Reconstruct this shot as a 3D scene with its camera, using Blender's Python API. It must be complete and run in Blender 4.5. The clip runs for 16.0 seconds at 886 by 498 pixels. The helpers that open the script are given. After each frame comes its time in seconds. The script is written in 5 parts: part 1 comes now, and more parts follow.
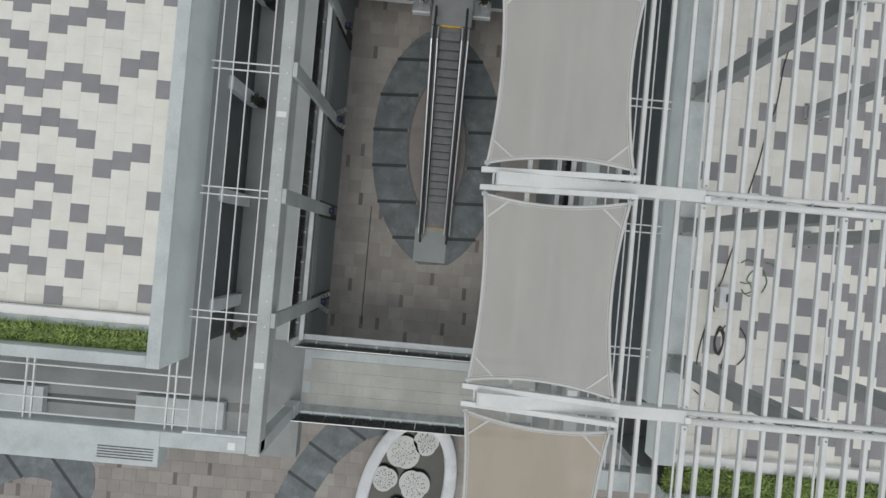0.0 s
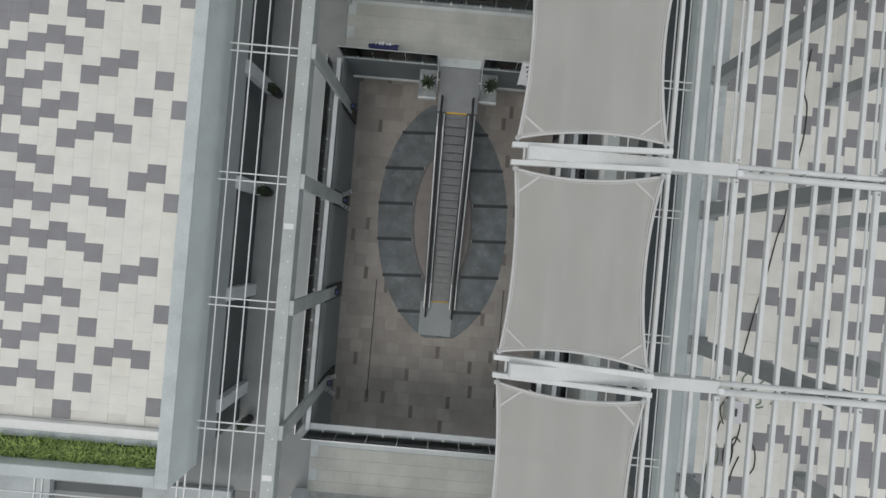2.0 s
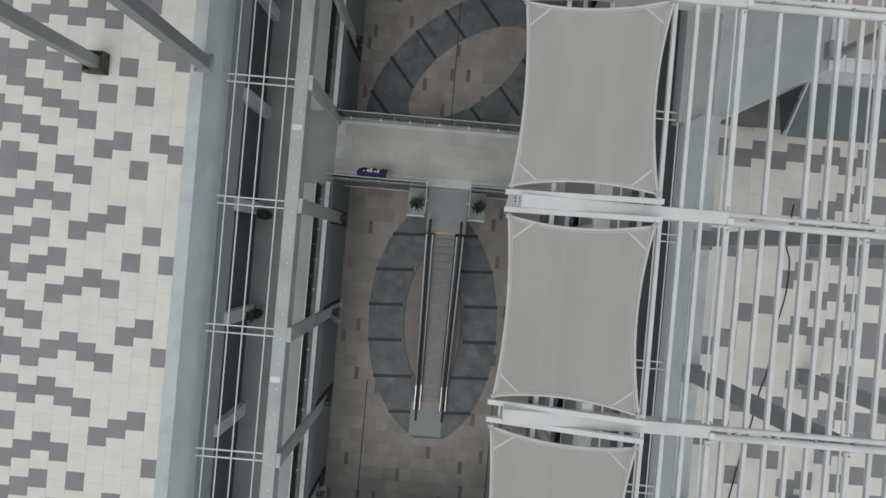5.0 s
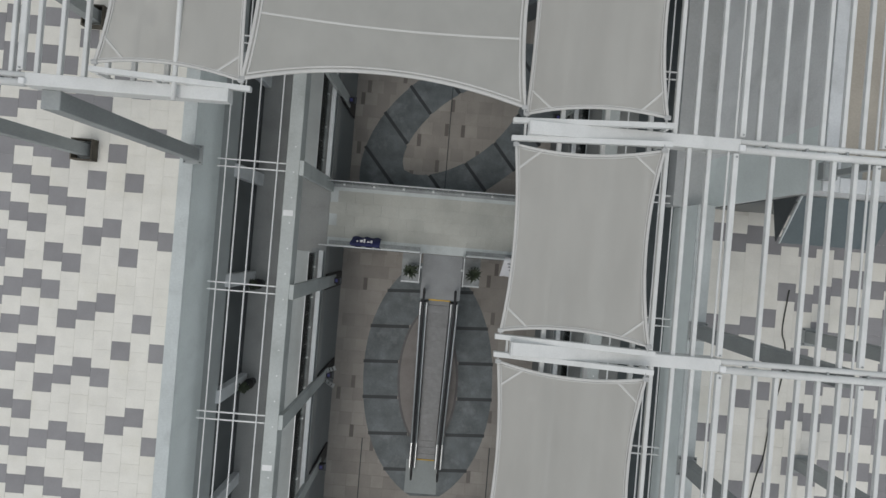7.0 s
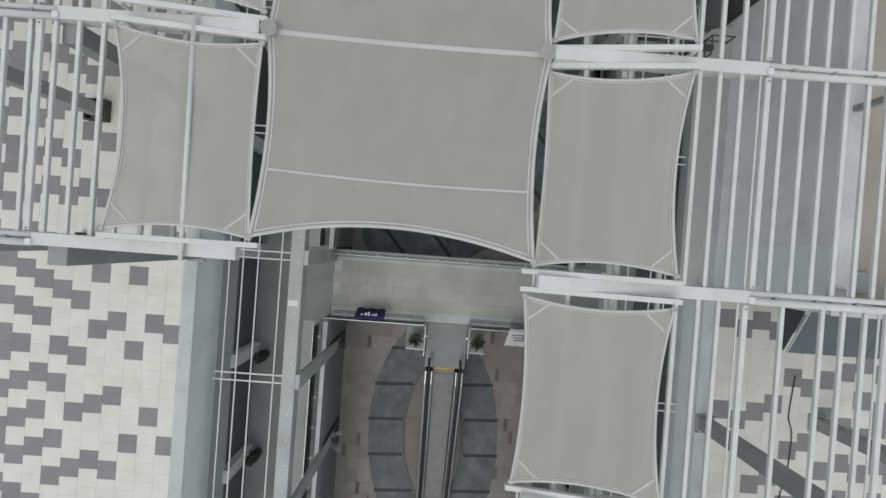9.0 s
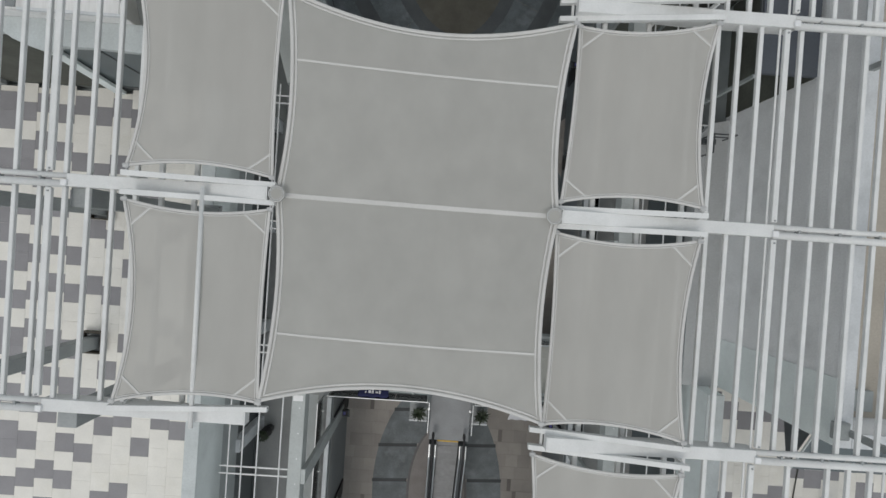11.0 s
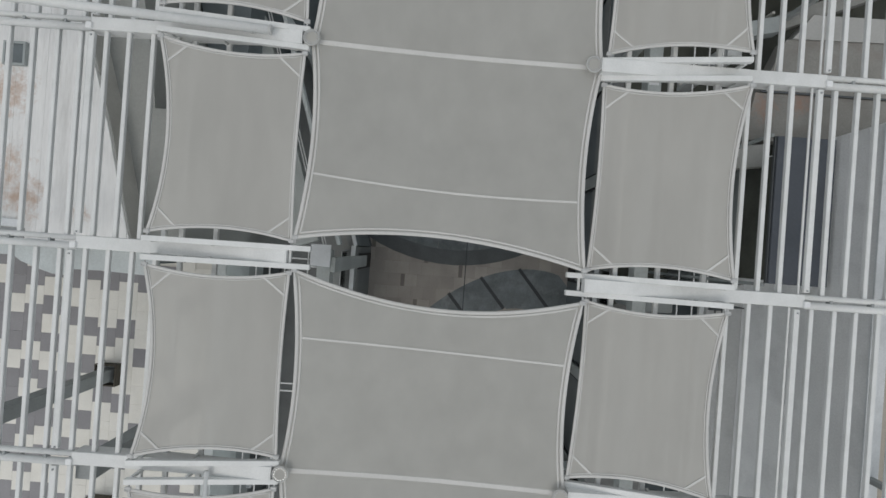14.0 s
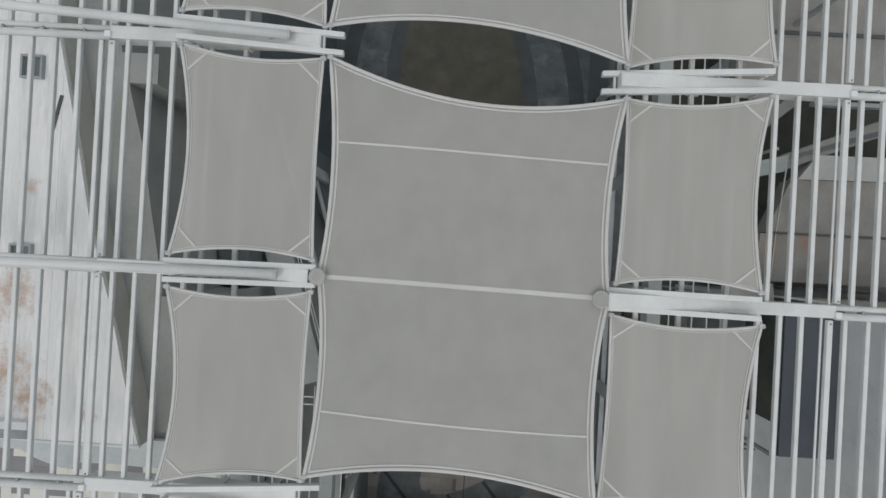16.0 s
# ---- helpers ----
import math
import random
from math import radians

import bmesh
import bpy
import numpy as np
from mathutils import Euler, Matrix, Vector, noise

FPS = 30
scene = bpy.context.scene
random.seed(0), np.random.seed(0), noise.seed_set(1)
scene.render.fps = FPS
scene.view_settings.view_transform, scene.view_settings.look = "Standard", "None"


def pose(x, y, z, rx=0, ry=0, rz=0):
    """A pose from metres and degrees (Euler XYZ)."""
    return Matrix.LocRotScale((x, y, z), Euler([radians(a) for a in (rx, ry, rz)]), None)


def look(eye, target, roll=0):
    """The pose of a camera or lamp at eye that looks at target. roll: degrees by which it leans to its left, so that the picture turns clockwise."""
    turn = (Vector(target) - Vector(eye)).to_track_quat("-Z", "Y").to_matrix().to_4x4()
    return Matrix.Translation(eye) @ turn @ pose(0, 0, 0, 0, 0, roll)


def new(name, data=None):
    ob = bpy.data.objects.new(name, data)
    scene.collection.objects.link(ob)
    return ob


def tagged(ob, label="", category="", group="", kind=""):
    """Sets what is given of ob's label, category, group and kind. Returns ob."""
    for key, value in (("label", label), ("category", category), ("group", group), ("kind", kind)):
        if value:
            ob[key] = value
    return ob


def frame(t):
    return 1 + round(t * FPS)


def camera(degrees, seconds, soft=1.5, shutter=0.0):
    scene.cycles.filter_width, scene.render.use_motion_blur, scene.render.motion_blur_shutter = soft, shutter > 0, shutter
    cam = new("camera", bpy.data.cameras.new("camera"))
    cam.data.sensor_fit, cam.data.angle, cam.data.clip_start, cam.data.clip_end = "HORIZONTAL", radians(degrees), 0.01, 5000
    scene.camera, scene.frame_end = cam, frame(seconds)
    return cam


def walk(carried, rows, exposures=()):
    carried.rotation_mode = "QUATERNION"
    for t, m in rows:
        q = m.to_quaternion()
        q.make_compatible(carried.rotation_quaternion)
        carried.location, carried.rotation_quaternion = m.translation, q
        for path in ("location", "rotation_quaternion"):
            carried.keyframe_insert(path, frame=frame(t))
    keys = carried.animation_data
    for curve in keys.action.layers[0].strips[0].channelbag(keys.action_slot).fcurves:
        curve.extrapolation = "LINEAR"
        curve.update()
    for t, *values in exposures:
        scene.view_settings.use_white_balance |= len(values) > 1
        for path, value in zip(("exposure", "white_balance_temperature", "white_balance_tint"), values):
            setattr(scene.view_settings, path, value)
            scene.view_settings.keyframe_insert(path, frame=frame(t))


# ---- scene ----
cam = camera(86, 16.0)
PATH = [
    (0, pose(0.080, -0.208, 29.042, -0.05, -0.27, 5.11)),
    (0.5, pose(-0.062, 0.766, 28.987, -0.01, -0.24, 5.05)),
    (1, pose(-0.216, 1.894, 29.012, -0.05, -0.27, 5.04)),
    (1.5, pose(-0.381, 3.010, 29.013, -0.07, -0.26, 5.00)),
    (2, pose(-0.579, 4.231, 29.012, -0.05, -0.16, 4.97)),
    (2.5, pose(-0.839, 5.370, 29.093, -0.08, -0.20, 4.95)),
    (3, pose(-0.911, 6.552, 29.142, -0.09, -0.23, 4.95)),
    (3.5, pose(-0.775, 7.552, 29.148, -0.05, -0.25, 4.94)),
    (4, pose(-0.655, 8.570, 29.153, -0.04, -0.18, 4.94)),
    (6.5, pose(-0.523, 12.981, 29.037, 0.01, -0.33, 4.88)),
    (7, pose(-0.586, 13.884, 28.973, -0.05, -0.33, 4.77)),
    (7.5, pose(-0.637, 14.733, 28.935, -0.06, -0.26, 4.77)),
    (8, pose(-0.735, 15.676, 28.925, -0.19, -0.14, 4.64)),
    (10.5, pose(-1.504, 20.333, 28.952, -0.56, -0.60, 3.85)),
    (11, pose(-1.549, 21.312, 28.962, -0.55, -0.46, 3.89)),
    (11.5, pose(-1.589, 22.191, 28.971, -0.43, -0.36, 3.95)),
    (12, pose(-1.641, 23.131, 29.009, -0.14, -0.23, 4.05)),
    (12.5, pose(-1.680, 24.064, 29.040, -0.07, -0.20, 3.98)),
    (13, pose(-1.709, 25.191, 29.030, -0.04, 0.03, 4.03)),
    (13.5, pose(-1.820, 26.313, 28.941, -0.00, 0.16, 4.06)),
    (14, pose(-1.968, 27.615, 28.880, 0.11, 0.19, 4.11)),
    (14.5, pose(-2.089, 28.841, 28.845, 0.28, 0.25, 4.05)),
    (15, pose(-2.224, 30.208, 28.832, 0.42, 0.28, 4.03)),
    (15.5, pose(-2.331, 31.523, 28.834, 0.39, 0.31, 3.44)),
    (16, pose(-2.422, 33.002, 28.855, 0.27, 0.46, 3.13)),
]
walk(cam, PATH, [(0, -0.03), (2, -0.06), (4, -0.16), (6.5, -0.12), (8, -0.06), (10.5, -0.03), (12.5, -0.08), (16, -0.12)])

# ---- light ----
world = bpy.data.worlds.new("overcast_sky")
scene.world = world
world.use_nodes = True
wn = world.node_tree
sky = wn.nodes.new("ShaderNodeTexSky")
sky.sky_type = "NISHITA"
sky.sun_disc = False
sky.sun_elevation = radians(62)
sky.sun_rotation = radians(200)
sky.air_density, sky.dust_density = 1.0, 4.0
cloud = wn.nodes.new("ShaderNodeMix")
cloud.data_type = "RGBA"
cloud.inputs[0].default_value = 0.75
cloud.inputs[7].default_value = (6.96, 7.3, 7.47, 1)
wn.links.new(sky.outputs[0], cloud.inputs[6])
wn.links.new(cloud.outputs[2], wn.nodes["Background"].inputs[0])
wn.nodes["Background"].inputs[1].default_value = 0.1

sun_data = bpy.data.lights.new("sun", "SUN")
sun_data.energy, sun_data.angle, sun_data.color = 0.6, radians(25), (1, 0.97, 0.92)
sun = new("sun", sun_data)
sun.matrix_world = look((-10, -22, 55), (0, 0, 0))

# ---- plan, in metres ----
MID = -0.42            # middle line of the court
DECK = 4.62            # first floor walkways and bridges
ROOF = 10.12           # roof terraces
COPE = 11.2            # top of the terrace parapets
BEAMS = [-13.85, -8.75, -3.62, 1.56, 6.64, 11.71, 16.86, 22.15, 27.03, 32.1, 37.15, 42.2, 47.3]   # beam lines, east
BEAMS_W = [17.0, 22.22, 27.2, 32.26, 37.65, 42.9, 48.1]                                        # beam lines, west
BAYS = [-3.7, 1.33, 6.42, 11.65, 16.63, 21.65, 26.7, 31.7, 36.7, 41.7, 46.7, 51.7, 56.7]        # gallery columns
TOP = 18.0             # top of the pergola


# ---- helpers for meshes ----
def material(name, color, rough=0.7, metal=0.0, var=0.14, scale=1.2, grain=18.0, bump=0.15, rand=0.0, stain=None, stain_amount=0.0, stain_scale=0.7, streak=1.0):
    m = bpy.data.materials.new(name)
    m.use_nodes = True
    n, l = m.node_tree.nodes, m.node_tree.links
    b = n["Principled BSDF"]
    b.inputs["Roughness"].default_value, b.inputs["Metallic"].default_value = rough, metal
    co = n.new("ShaderNodeTexCoord")
    mp = n.new("ShaderNodeMapping")
    mp.inputs["Scale"].default_value = (1, streak, 1)
    geo = n.new("ShaderNodeNewGeometry")
    l.new(geo.outputs["Position"], mp.inputs["Vector"])
    big, fine = n.new("ShaderNodeTexNoise"), n.new("ShaderNodeTexNoise")
    for t, s, d in ((big, scale, 5.0), (fine, grain, 4.0)):
        t.inputs["Scale"].default_value, t.inputs["Detail"].default_value = s, d
        l.new(mp.outputs[0], t.inputs["Vector"])
    r1 = n.new("ShaderNodeMapRange")
    r1.inputs["From Min"].default_value, r1.inputs["From Max"].default_value = 0.3, 0.7
    r1.inputs["To Min"].default_value, r1.inputs["To Max"].default_value = 1 - var, 1 + var * 0.6
    l.new(big.outputs["Fac"], r1.inputs["Value"])
    r2 = n.new("ShaderNodeMapRange")
    r2.inputs["From Min"].default_value, r2.inputs["From Max"].default_value = 0.3, 0.7
    r2.inputs["To Min"].default_value, r2.inputs["To Max"].default_value = 1 - var * 0.5, 1 + var * 0.4
    l.new(fine.outputs["Fac"], r2.inputs["Value"])
    mul = n.new("ShaderNodeMath")
    mul.operation = "MULTIPLY"
    l.new(r1.outputs[0], mul.inputs[0])
    l.new(r2.outputs[0], mul.inputs[1])
    value = mul.outputs[0]
    if rand:
        info = n.new("ShaderNodeObjectInfo")
        isl = n.new("ShaderNodeNewGeometry")
        add = n.new("ShaderNodeMath")
        add.operation = "ADD"
        l.new(info.outputs["Random"], add.inputs[0])
        l.new(isl.outputs["Random Per Island"], add.inputs[1])
        fr = n.new("ShaderNodeMath")
        fr.operation = "FRACT"
        l.new(add.outputs[0], fr.inputs[0])
        r3 = n.new("ShaderNodeMapRange")
        r3.inputs["To Min"].default_value, r3.inputs["To Max"].default_value = 1 - rand, 1 + rand
        l.new(fr.outputs[0], r3.inputs["Value"])
        m2 = n.new("ShaderNodeMath")
        m2.operation = "MULTIPLY"
        l.new(value, m2.inputs[0])
        l.new(r3.outputs[0], m2.inputs[1])
        value = m2.outputs[0]
    sc = n.new("ShaderNodeVectorMath")
    sc.operation = "SCALE"
    sc.inputs[0].default_value = color
    l.new(value, sc.inputs["Scale"])
    out = sc.outputs[0]
    if stain:
        st = n.new("ShaderNodeTexNoise")
        st.inputs["Scale"].default_value, st.inputs["Detail"].default_value, st.inputs["Roughness"].default_value = stain_scale, 8.0, 0.65
        l.new(mp.outputs[0], st.inputs["Vector"])
        rs = n.new("ShaderNodeMapRange")
        rs.inputs["From Min"].default_value, rs.inputs["From Max"].default_value = 0.52, 0.72
        rs.inputs["To Max"].default_value = stain_amount
        l.new(st.outputs["Fac"], rs.inputs["Value"])
        mx = n.new("ShaderNodeMix")
        mx.data_type = "RGBA"
        l.new(rs.outputs[0], mx.inputs[0])
        l.new(out, mx.inputs[6])
        mx.inputs[7].default_value = (*stain, 1)
        out = mx.outputs[2]
    l.new(out, b.inputs["Base Color"])
    if bump:
        bp = n.new("ShaderNodeBump")
        bp.inputs["Strength"].default_value, bp.inputs["Distance"].default_value = bump, 0.02
        l.new(fine.outputs["Fac"], bp.inputs["Height"])
        l.new(bp.outputs[0], b.inputs["Normal"])
    return m


def box(bm, x0, x1, y0, y1, z0, z1, bevel=0.0):
    made = bmesh.ops.create_cube(bm, size=1.0)["verts"]
    bmesh.ops.scale(bm, verts=made, vec=(abs(x1 - x0), abs(y1 - y0), abs(z1 - z0)))
    bmesh.ops.translate(bm, verts=made, vec=((x0 + x1) / 2, (y0 + y1) / 2, (z0 + z1) / 2))
    if bevel:
        edges = list({e for v in made for e in v.link_edges})
        bmesh.ops.bevel(bm, geom=edges, offset=bevel, segments=1, affect="EDGES")


def rod(bm, a, b, r, sides=10, r2=None):
    a, b = Vector(a), Vector(b)
    d = b - a
    made = bmesh.ops.create_cone(bm, cap_ends=True, segments=sides, radius1=r, radius2=r if r2 is None else r2, depth=d.length)["verts"]
    m = Matrix.Translation((a + b) / 2) @ d.to_track_quat("Z", "Y").to_matrix().to_4x4()
    bmesh.ops.transform(bm, matrix=m, verts=made)


def prism(bm, outline, z0, z1):
    """A flat slab with the given outline."""
    low = [bm.verts.new((x, y, z0)) for x, y in outline]
    high = [bm.verts.new((x, y, z1)) for x, y in outline]
    n = len(outline)
    bm.faces.new(high)
    bm.faces.new(low[::-1])
    for i in range(n):
        bm.faces.new((low[i], low[(i + 1) % n], high[(i + 1) % n], high[i]))
    bmesh.ops.recalc_face_normals(bm, faces=bm.faces)


def tube(bm, points, r, sides=6):
    """A round tube along a line of points."""
    rings = []
    for i, p in enumerate(points):
        p = Vector(p)
        d = (Vector(points[min(i + 1, len(points) - 1)]) - Vector(points[max(i - 1, 0)])).normalized()
        side = d.cross(Vector((0, 0, 1)))
        if side.length < 1e-4:
            side = Vector((1, 0, 0))
        side.normalize()
        up = side.cross(d)
        rings.append([bm.verts.new(p + r * (math.cos(2 * math.pi * k / sides) * side + math.sin(2 * math.pi * k / sides) * up)) for k in range(sides)])
    for a, b in zip(rings, rings[1:]):
        for k in range(sides):
            bm.faces.new((a[k], a[(k + 1) % sides], b[(k + 1) % sides], b[k]))
    bm.faces.new(rings[0][::-1])
    bm.faces.new(rings[-1])


def mesh(name, bm, mat):
    me = bpy.data.meshes.new(name)
    bm.to_mesh(me)
    bm.free()
    me.materials.append(mat)
    return me


def part(name, bm, mat, parent, label=""):
    ob = new(name, mesh(name, bm, mat) if isinstance(bm, bmesh.types.BMesh) else bm)
    ob.parent = parent
    return tagged(ob, label)


def thing(name, label, category, group="", kind="", at=(0, 0, 0)):
    ob = new(name)
    ob.location = at
    ob.empty_display_size = 0.2
    return tagged(ob, label, category, group, kind)


def boxes(name, mat, parent, *dims, bevel=0.0, label=""):
    bm = bmesh.new()
    for d in dims:
        box(bm, *d, bevel=bevel)
    return part(name, bm, mat, parent, label)


def slope(x0, x1, y0, z0, y1, z1, thick):
    bm = bmesh.new()
    vs = [bm.verts.new((x, y, z + dz)) for x in (x0, x1) for y, z in ((y0, z0), (y1, z1)) for dz in (0, thick)]
    for f in ((0, 1, 3, 2), (4, 6, 7, 5), (0, 4, 5, 1), (2, 3, 7, 6), (1, 5, 7, 3), (0, 2, 6, 4)):
        bm.faces.new([vs[k] for k in f])
    bmesh.ops.recalc_face_normals(bm, faces=bm.faces)
    return bm


def setting(name, mat, label, *dims, bevel=0.0, category="wall"):
    bm = bmesh.new()
    for d in dims:
        box(bm, *d, bevel=bevel)
    return tagged(new(name, mesh(name, bm, mat)), label, category, kind="structure")


def smooth(ob):
    for p in ob.data.polygons:
        p.use_smooth = True
    return ob


# ---- materials ----
concrete = material("painted_concrete", (0.56, 0.60, 0.60), 0.8, var=0.13, scale=0.6, stain=(0.34, 0.37, 0.37), stain_amount=0.5, stain_scale=0.9)
beam_mat = material("grey_beam_paint", (0.48, 0.51, 0.50), 0.8, var=0.14, scale=0.6, stain=(0.33, 0.35, 0.335), stain_amount=0.55, stain_scale=0.9)
# albedo raised so upright wall faces look as lit as the coping tops
fascia_mat = material("lightened_white_paint", (0.83, 0.89, 0.88), 0.75, var=0.07, scale=0.5, stain=(0.62, 0.66, 0.66), stain_amount=0.4)
band_mat = material("grey_band", (0.52, 0.555, 0.555), 0.75, var=0.08, scale=0.6, stain=(0.42, 0.44, 0.45), stain_amount=0.4)
concrete_dark = material("grey_render", (0.36, 0.39, 0.39), 0.85, var=0.12, scale=0.6, stain=(0.24, 0.26, 0.26), stain_amount=0.4)
deck_mat = material("walkway_screed", (0.325, 0.335, 0.33), 0.8, var=0.16, scale=0.7, stain=(0.25, 0.26, 0.255), stain_amount=0.4)
slate = material("slate_panel", (0.15, 0.175, 0.185), 0.5, var=0.12, scale=0.9, bump=0.05)
shopfront = material("slate_shop_front", (0.20, 0.225, 0.235), 0.45, var=0.12, scale=0.7, bump=0.04, stain=(0.15, 0.165, 0.17), stain_amount=0.4)
glass_dark = material("tinted_shop_glass", (0.10, 0.112, 0.116), 0.3, var=0.15, scale=0.8, bump=0.0)
white_steel = material("white_painted_steel", (0.69, 0.70, 0.69), 0.5, var=0.08, scale=1.5, grain=30, bump=0.04, stain=(0.52, 0.54, 0.52), stain_amount=0.45, stain_scale=1.6)
white_rod = material("white_rod_paint", (0.76, 0.77, 0.77), 0.4, var=0.06, bump=0.02)
white_coping = material("white_coping", (0.70, 0.725, 0.74), 0.6, var=0.10, scale=1.0, stain=(0.4, 0.42, 0.42), stain_amount=0.5)
kerb_white = material("white_kerb_paint", (0.84, 0.84, 0.82), 0.6, var=0.06, scale=1.0, stain=(0.6, 0.59, 0.55), stain_amount=0.3)
steel = material("brushed_steel", (0.62, 0.64, 0.65), 0.35, 0.85, var=0.08, bump=0.02)
dark_metal = material("dark_metal", (0.10, 0.11, 0.115), 0.5, 0.3, var=0.15)
landing_mat = material("steel_landing_plate", (0.27, 0.28, 0.29), 0.55, 0.2, var=0.1, scale=1.5)
step_mat = material("grey_step_metal", (0.20, 0.205, 0.21), 0.5, 0.4, var=0.15, scale=3.0)
column_mat = material("grey_painted_column", (0.32, 0.34, 0.34), 0.7, var=0.12, scale=1.0)
gutter_mat = material("wet_gutter", (0.30, 0.32, 0.325), 0.5, var=0.25, scale=2.0)
rubber = material("black_rubber", (0.02, 0.02, 0.022), 0.5, var=0.1)
tile_light = material("cream_terrace_tile", (0.77, 0.752, 0.695), 0.65, var=0.06, scale=1.4, rand=0.025, stain=(0.62, 0.59, 0.47), stain_amount=0.3, stain_scale=0.5)
tile_dark = material("grey_terrace_tile", (0.27, 0.265, 0.275), 0.7, var=0.08, scale=1.5, rand=0.06)
joint_mat = material("tile_joint", (0.72, 0.70, 0.64), 0.9, var=0.1)
paver = material("brown_paver", (0.35, 0.326, 0.299), 0.75, var=0.16, scale=0.6, rand=0.12, stain=(0.28, 0.26, 0.238), stain_amount=0.5)
paver_dark = material("dark_paver", (0.185, 0.168, 0.157), 0.75, var=0.15, rand=0.12)
ground_mat = material("ground_joint", (0.29, 0.265, 0.24), 0.9, var=0.2)
leaf_slab = material("blue_grey_slab", (0.15, 0.172, 0.182), 0.6, var=0.3, scale=1.2, rand=0.07, stain=(0.27, 0.295, 0.305), stain_amount=0.8, stain_scale=0.75)
lens_mat = material("grey_brown_lens", (0.27, 0.25, 0.24), 0.7, var=0.15, scale=1.2)
lens_edge = material("dark_lens_edge", (0.15, 0.145, 0.145), 0.7, var=0.15)
leaf_dark = material("charcoal_inlay", (0.045, 0.052, 0.056), 0.6, var=0.15)
bridge_paver = material("pale_bridge_paver", (0.48, 0.485, 0.45), 0.75, var=0.14, scale=0.6, rand=0.04, stain=(0.36, 0.36, 0.32), stain_amount=0.5)
soil = material("dark_soil", (0.03, 0.027, 0.02), 0.95, var=0.3)
grass_mat = material("grass_blades", (0.25, 0.345, 0.09), 0.6, var=0.45, scale=5.0, rand=0.45, bump=0)
plant_mat = material("plant_leaves", (0.028, 0.042, 0.02), 0.6, var=0.4, scale=4.0, rand=0.3, bump=0)
white_plaster = material("weathered_white_roof", (0.86, 0.86, 0.85), 0.85, var=0.10, scale=1.2, stain=(0.50, 0.49, 0.47), stain_amount=0.6, stain_scale=2.2, streak=0.12)


def rust_spots(mat, color, spots):
    """Ragged rust patches soaking through the paint at the given places (x, y, radius)."""
    n, l = mat.node_tree.nodes, mat.node_tree.links
    base = n["Principled BSDF"].inputs["Base Color"]
    geo, no = n.new("ShaderNodeNewGeometry"), n.new("ShaderNodeTexNoise")
    no.inputs["Scale"].default_value, no.inputs["Detail"].default_value, no.inputs["Roughness"].default_value = 3.2, 9.0, 0.75
    l.new(geo.outputs["Position"], no.inputs["Vector"])
    total = None
    for x, y, r in spots:
        flat, dist, mr = n.new("ShaderNodeVectorMath"), n.new("ShaderNodeVectorMath"), n.new("ShaderNodeMapRange")
        flat.operation, dist.operation = "MULTIPLY", "DISTANCE"
        flat.inputs[1].default_value, dist.inputs[1].default_value = (1, 1, 0), (x, y, 0)
        l.new(geo.outputs["Position"], flat.inputs[0])
        l.new(flat.outputs[0], dist.inputs[0])
        mr.inputs["From Min"].default_value, mr.inputs["From Max"].default_value = r, 0.0
        mr.inputs["To Max"].default_value = 0.42
        l.new(dist.outputs["Value"], mr.inputs["Value"])
        if total is None:
            total = mr.outputs[0]
        else:
            mx = n.new("ShaderNodeMath")
            mx.operation = "MAXIMUM"
            l.new(total, mx.inputs[0])
            l.new(mr.outputs[0], mx.inputs[1])
            total = mx.outputs[0]
    add, cut, mix = n.new("ShaderNodeMath"), n.new("ShaderNodeMapRange"), n.new("ShaderNodeMix")
    l.new(total, add.inputs[0])
    l.new(no.outputs["Fac"], add.inputs[1])
    cut.inputs["From Min"].default_value, cut.inputs["From Max"].default_value, cut.inputs["To Max"].default_value = 0.66, 0.94, 0.85
    l.new(add.outputs[0], cut.inputs["Value"])
    mix.data_type = "RGBA"
    l.new(cut.outputs[0], mix.inputs[0])
    l.new(base.links[0].from_socket, mix.inputs[6])
    mix.inputs[7].default_value = (*color, 1)
    l.new(mix.outputs[2], base)


rust_spots(white_plaster, (0.50, 0.35, 0.26), ((-13.9, 28.3, 1.2), (-14.5, 31.2, 1.3), (-14.7, 29.0, 1.5), (-12.2, 27.9, 0.5), (-15.6, 30.4, 1.6), (-14.2, 34.2, 0.5)))
yard_roof_mat = material("weathered_yard_roof", (0.285, 0.28, 0.26), 0.85, var=0.2, scale=0.8, stain=(0.24, 0.21, 0.19), stain_amount=0.7, stain_scale=0.9)
pale_roof_mat = material("pale_roof_sheet", (0.44, 0.44, 0.425), 0.8, var=0.1, scale=0.7, stain=(0.40, 0.38, 0.35), stain_amount=0.5)
rust_spots(yard_roof_mat, (0.34, 0.22, 0.17), ((9.6, 33.8, 0.9), (10.9, 34.0, 0.8), (8.4, 33.2, 0.6)))
# dark olive yard floor colour, also used to paint shade on the recess panels
yard_dark = material("dark_yard_and_shade", (0.095, 0.10, 0.084), 0.8, var=0.3, scale=0.8)
awning_glass = material("teal_awning_glass", (0.125, 0.155, 0.165), 0.35, var=0.12, scale=0.8, bump=0.02)
awning_slate = material("blue_slate_sheet", (0.10, 0.112, 0.132), 0.9, var=0.12, scale=0.8, bump=0.04)
shelf_mat = material("tan_grey_render", (0.50, 0.495, 0.465), 0.85, var=0.12, scale=0.9, stain=(0.38, 0.37, 0.34), stain_amount=0.5)
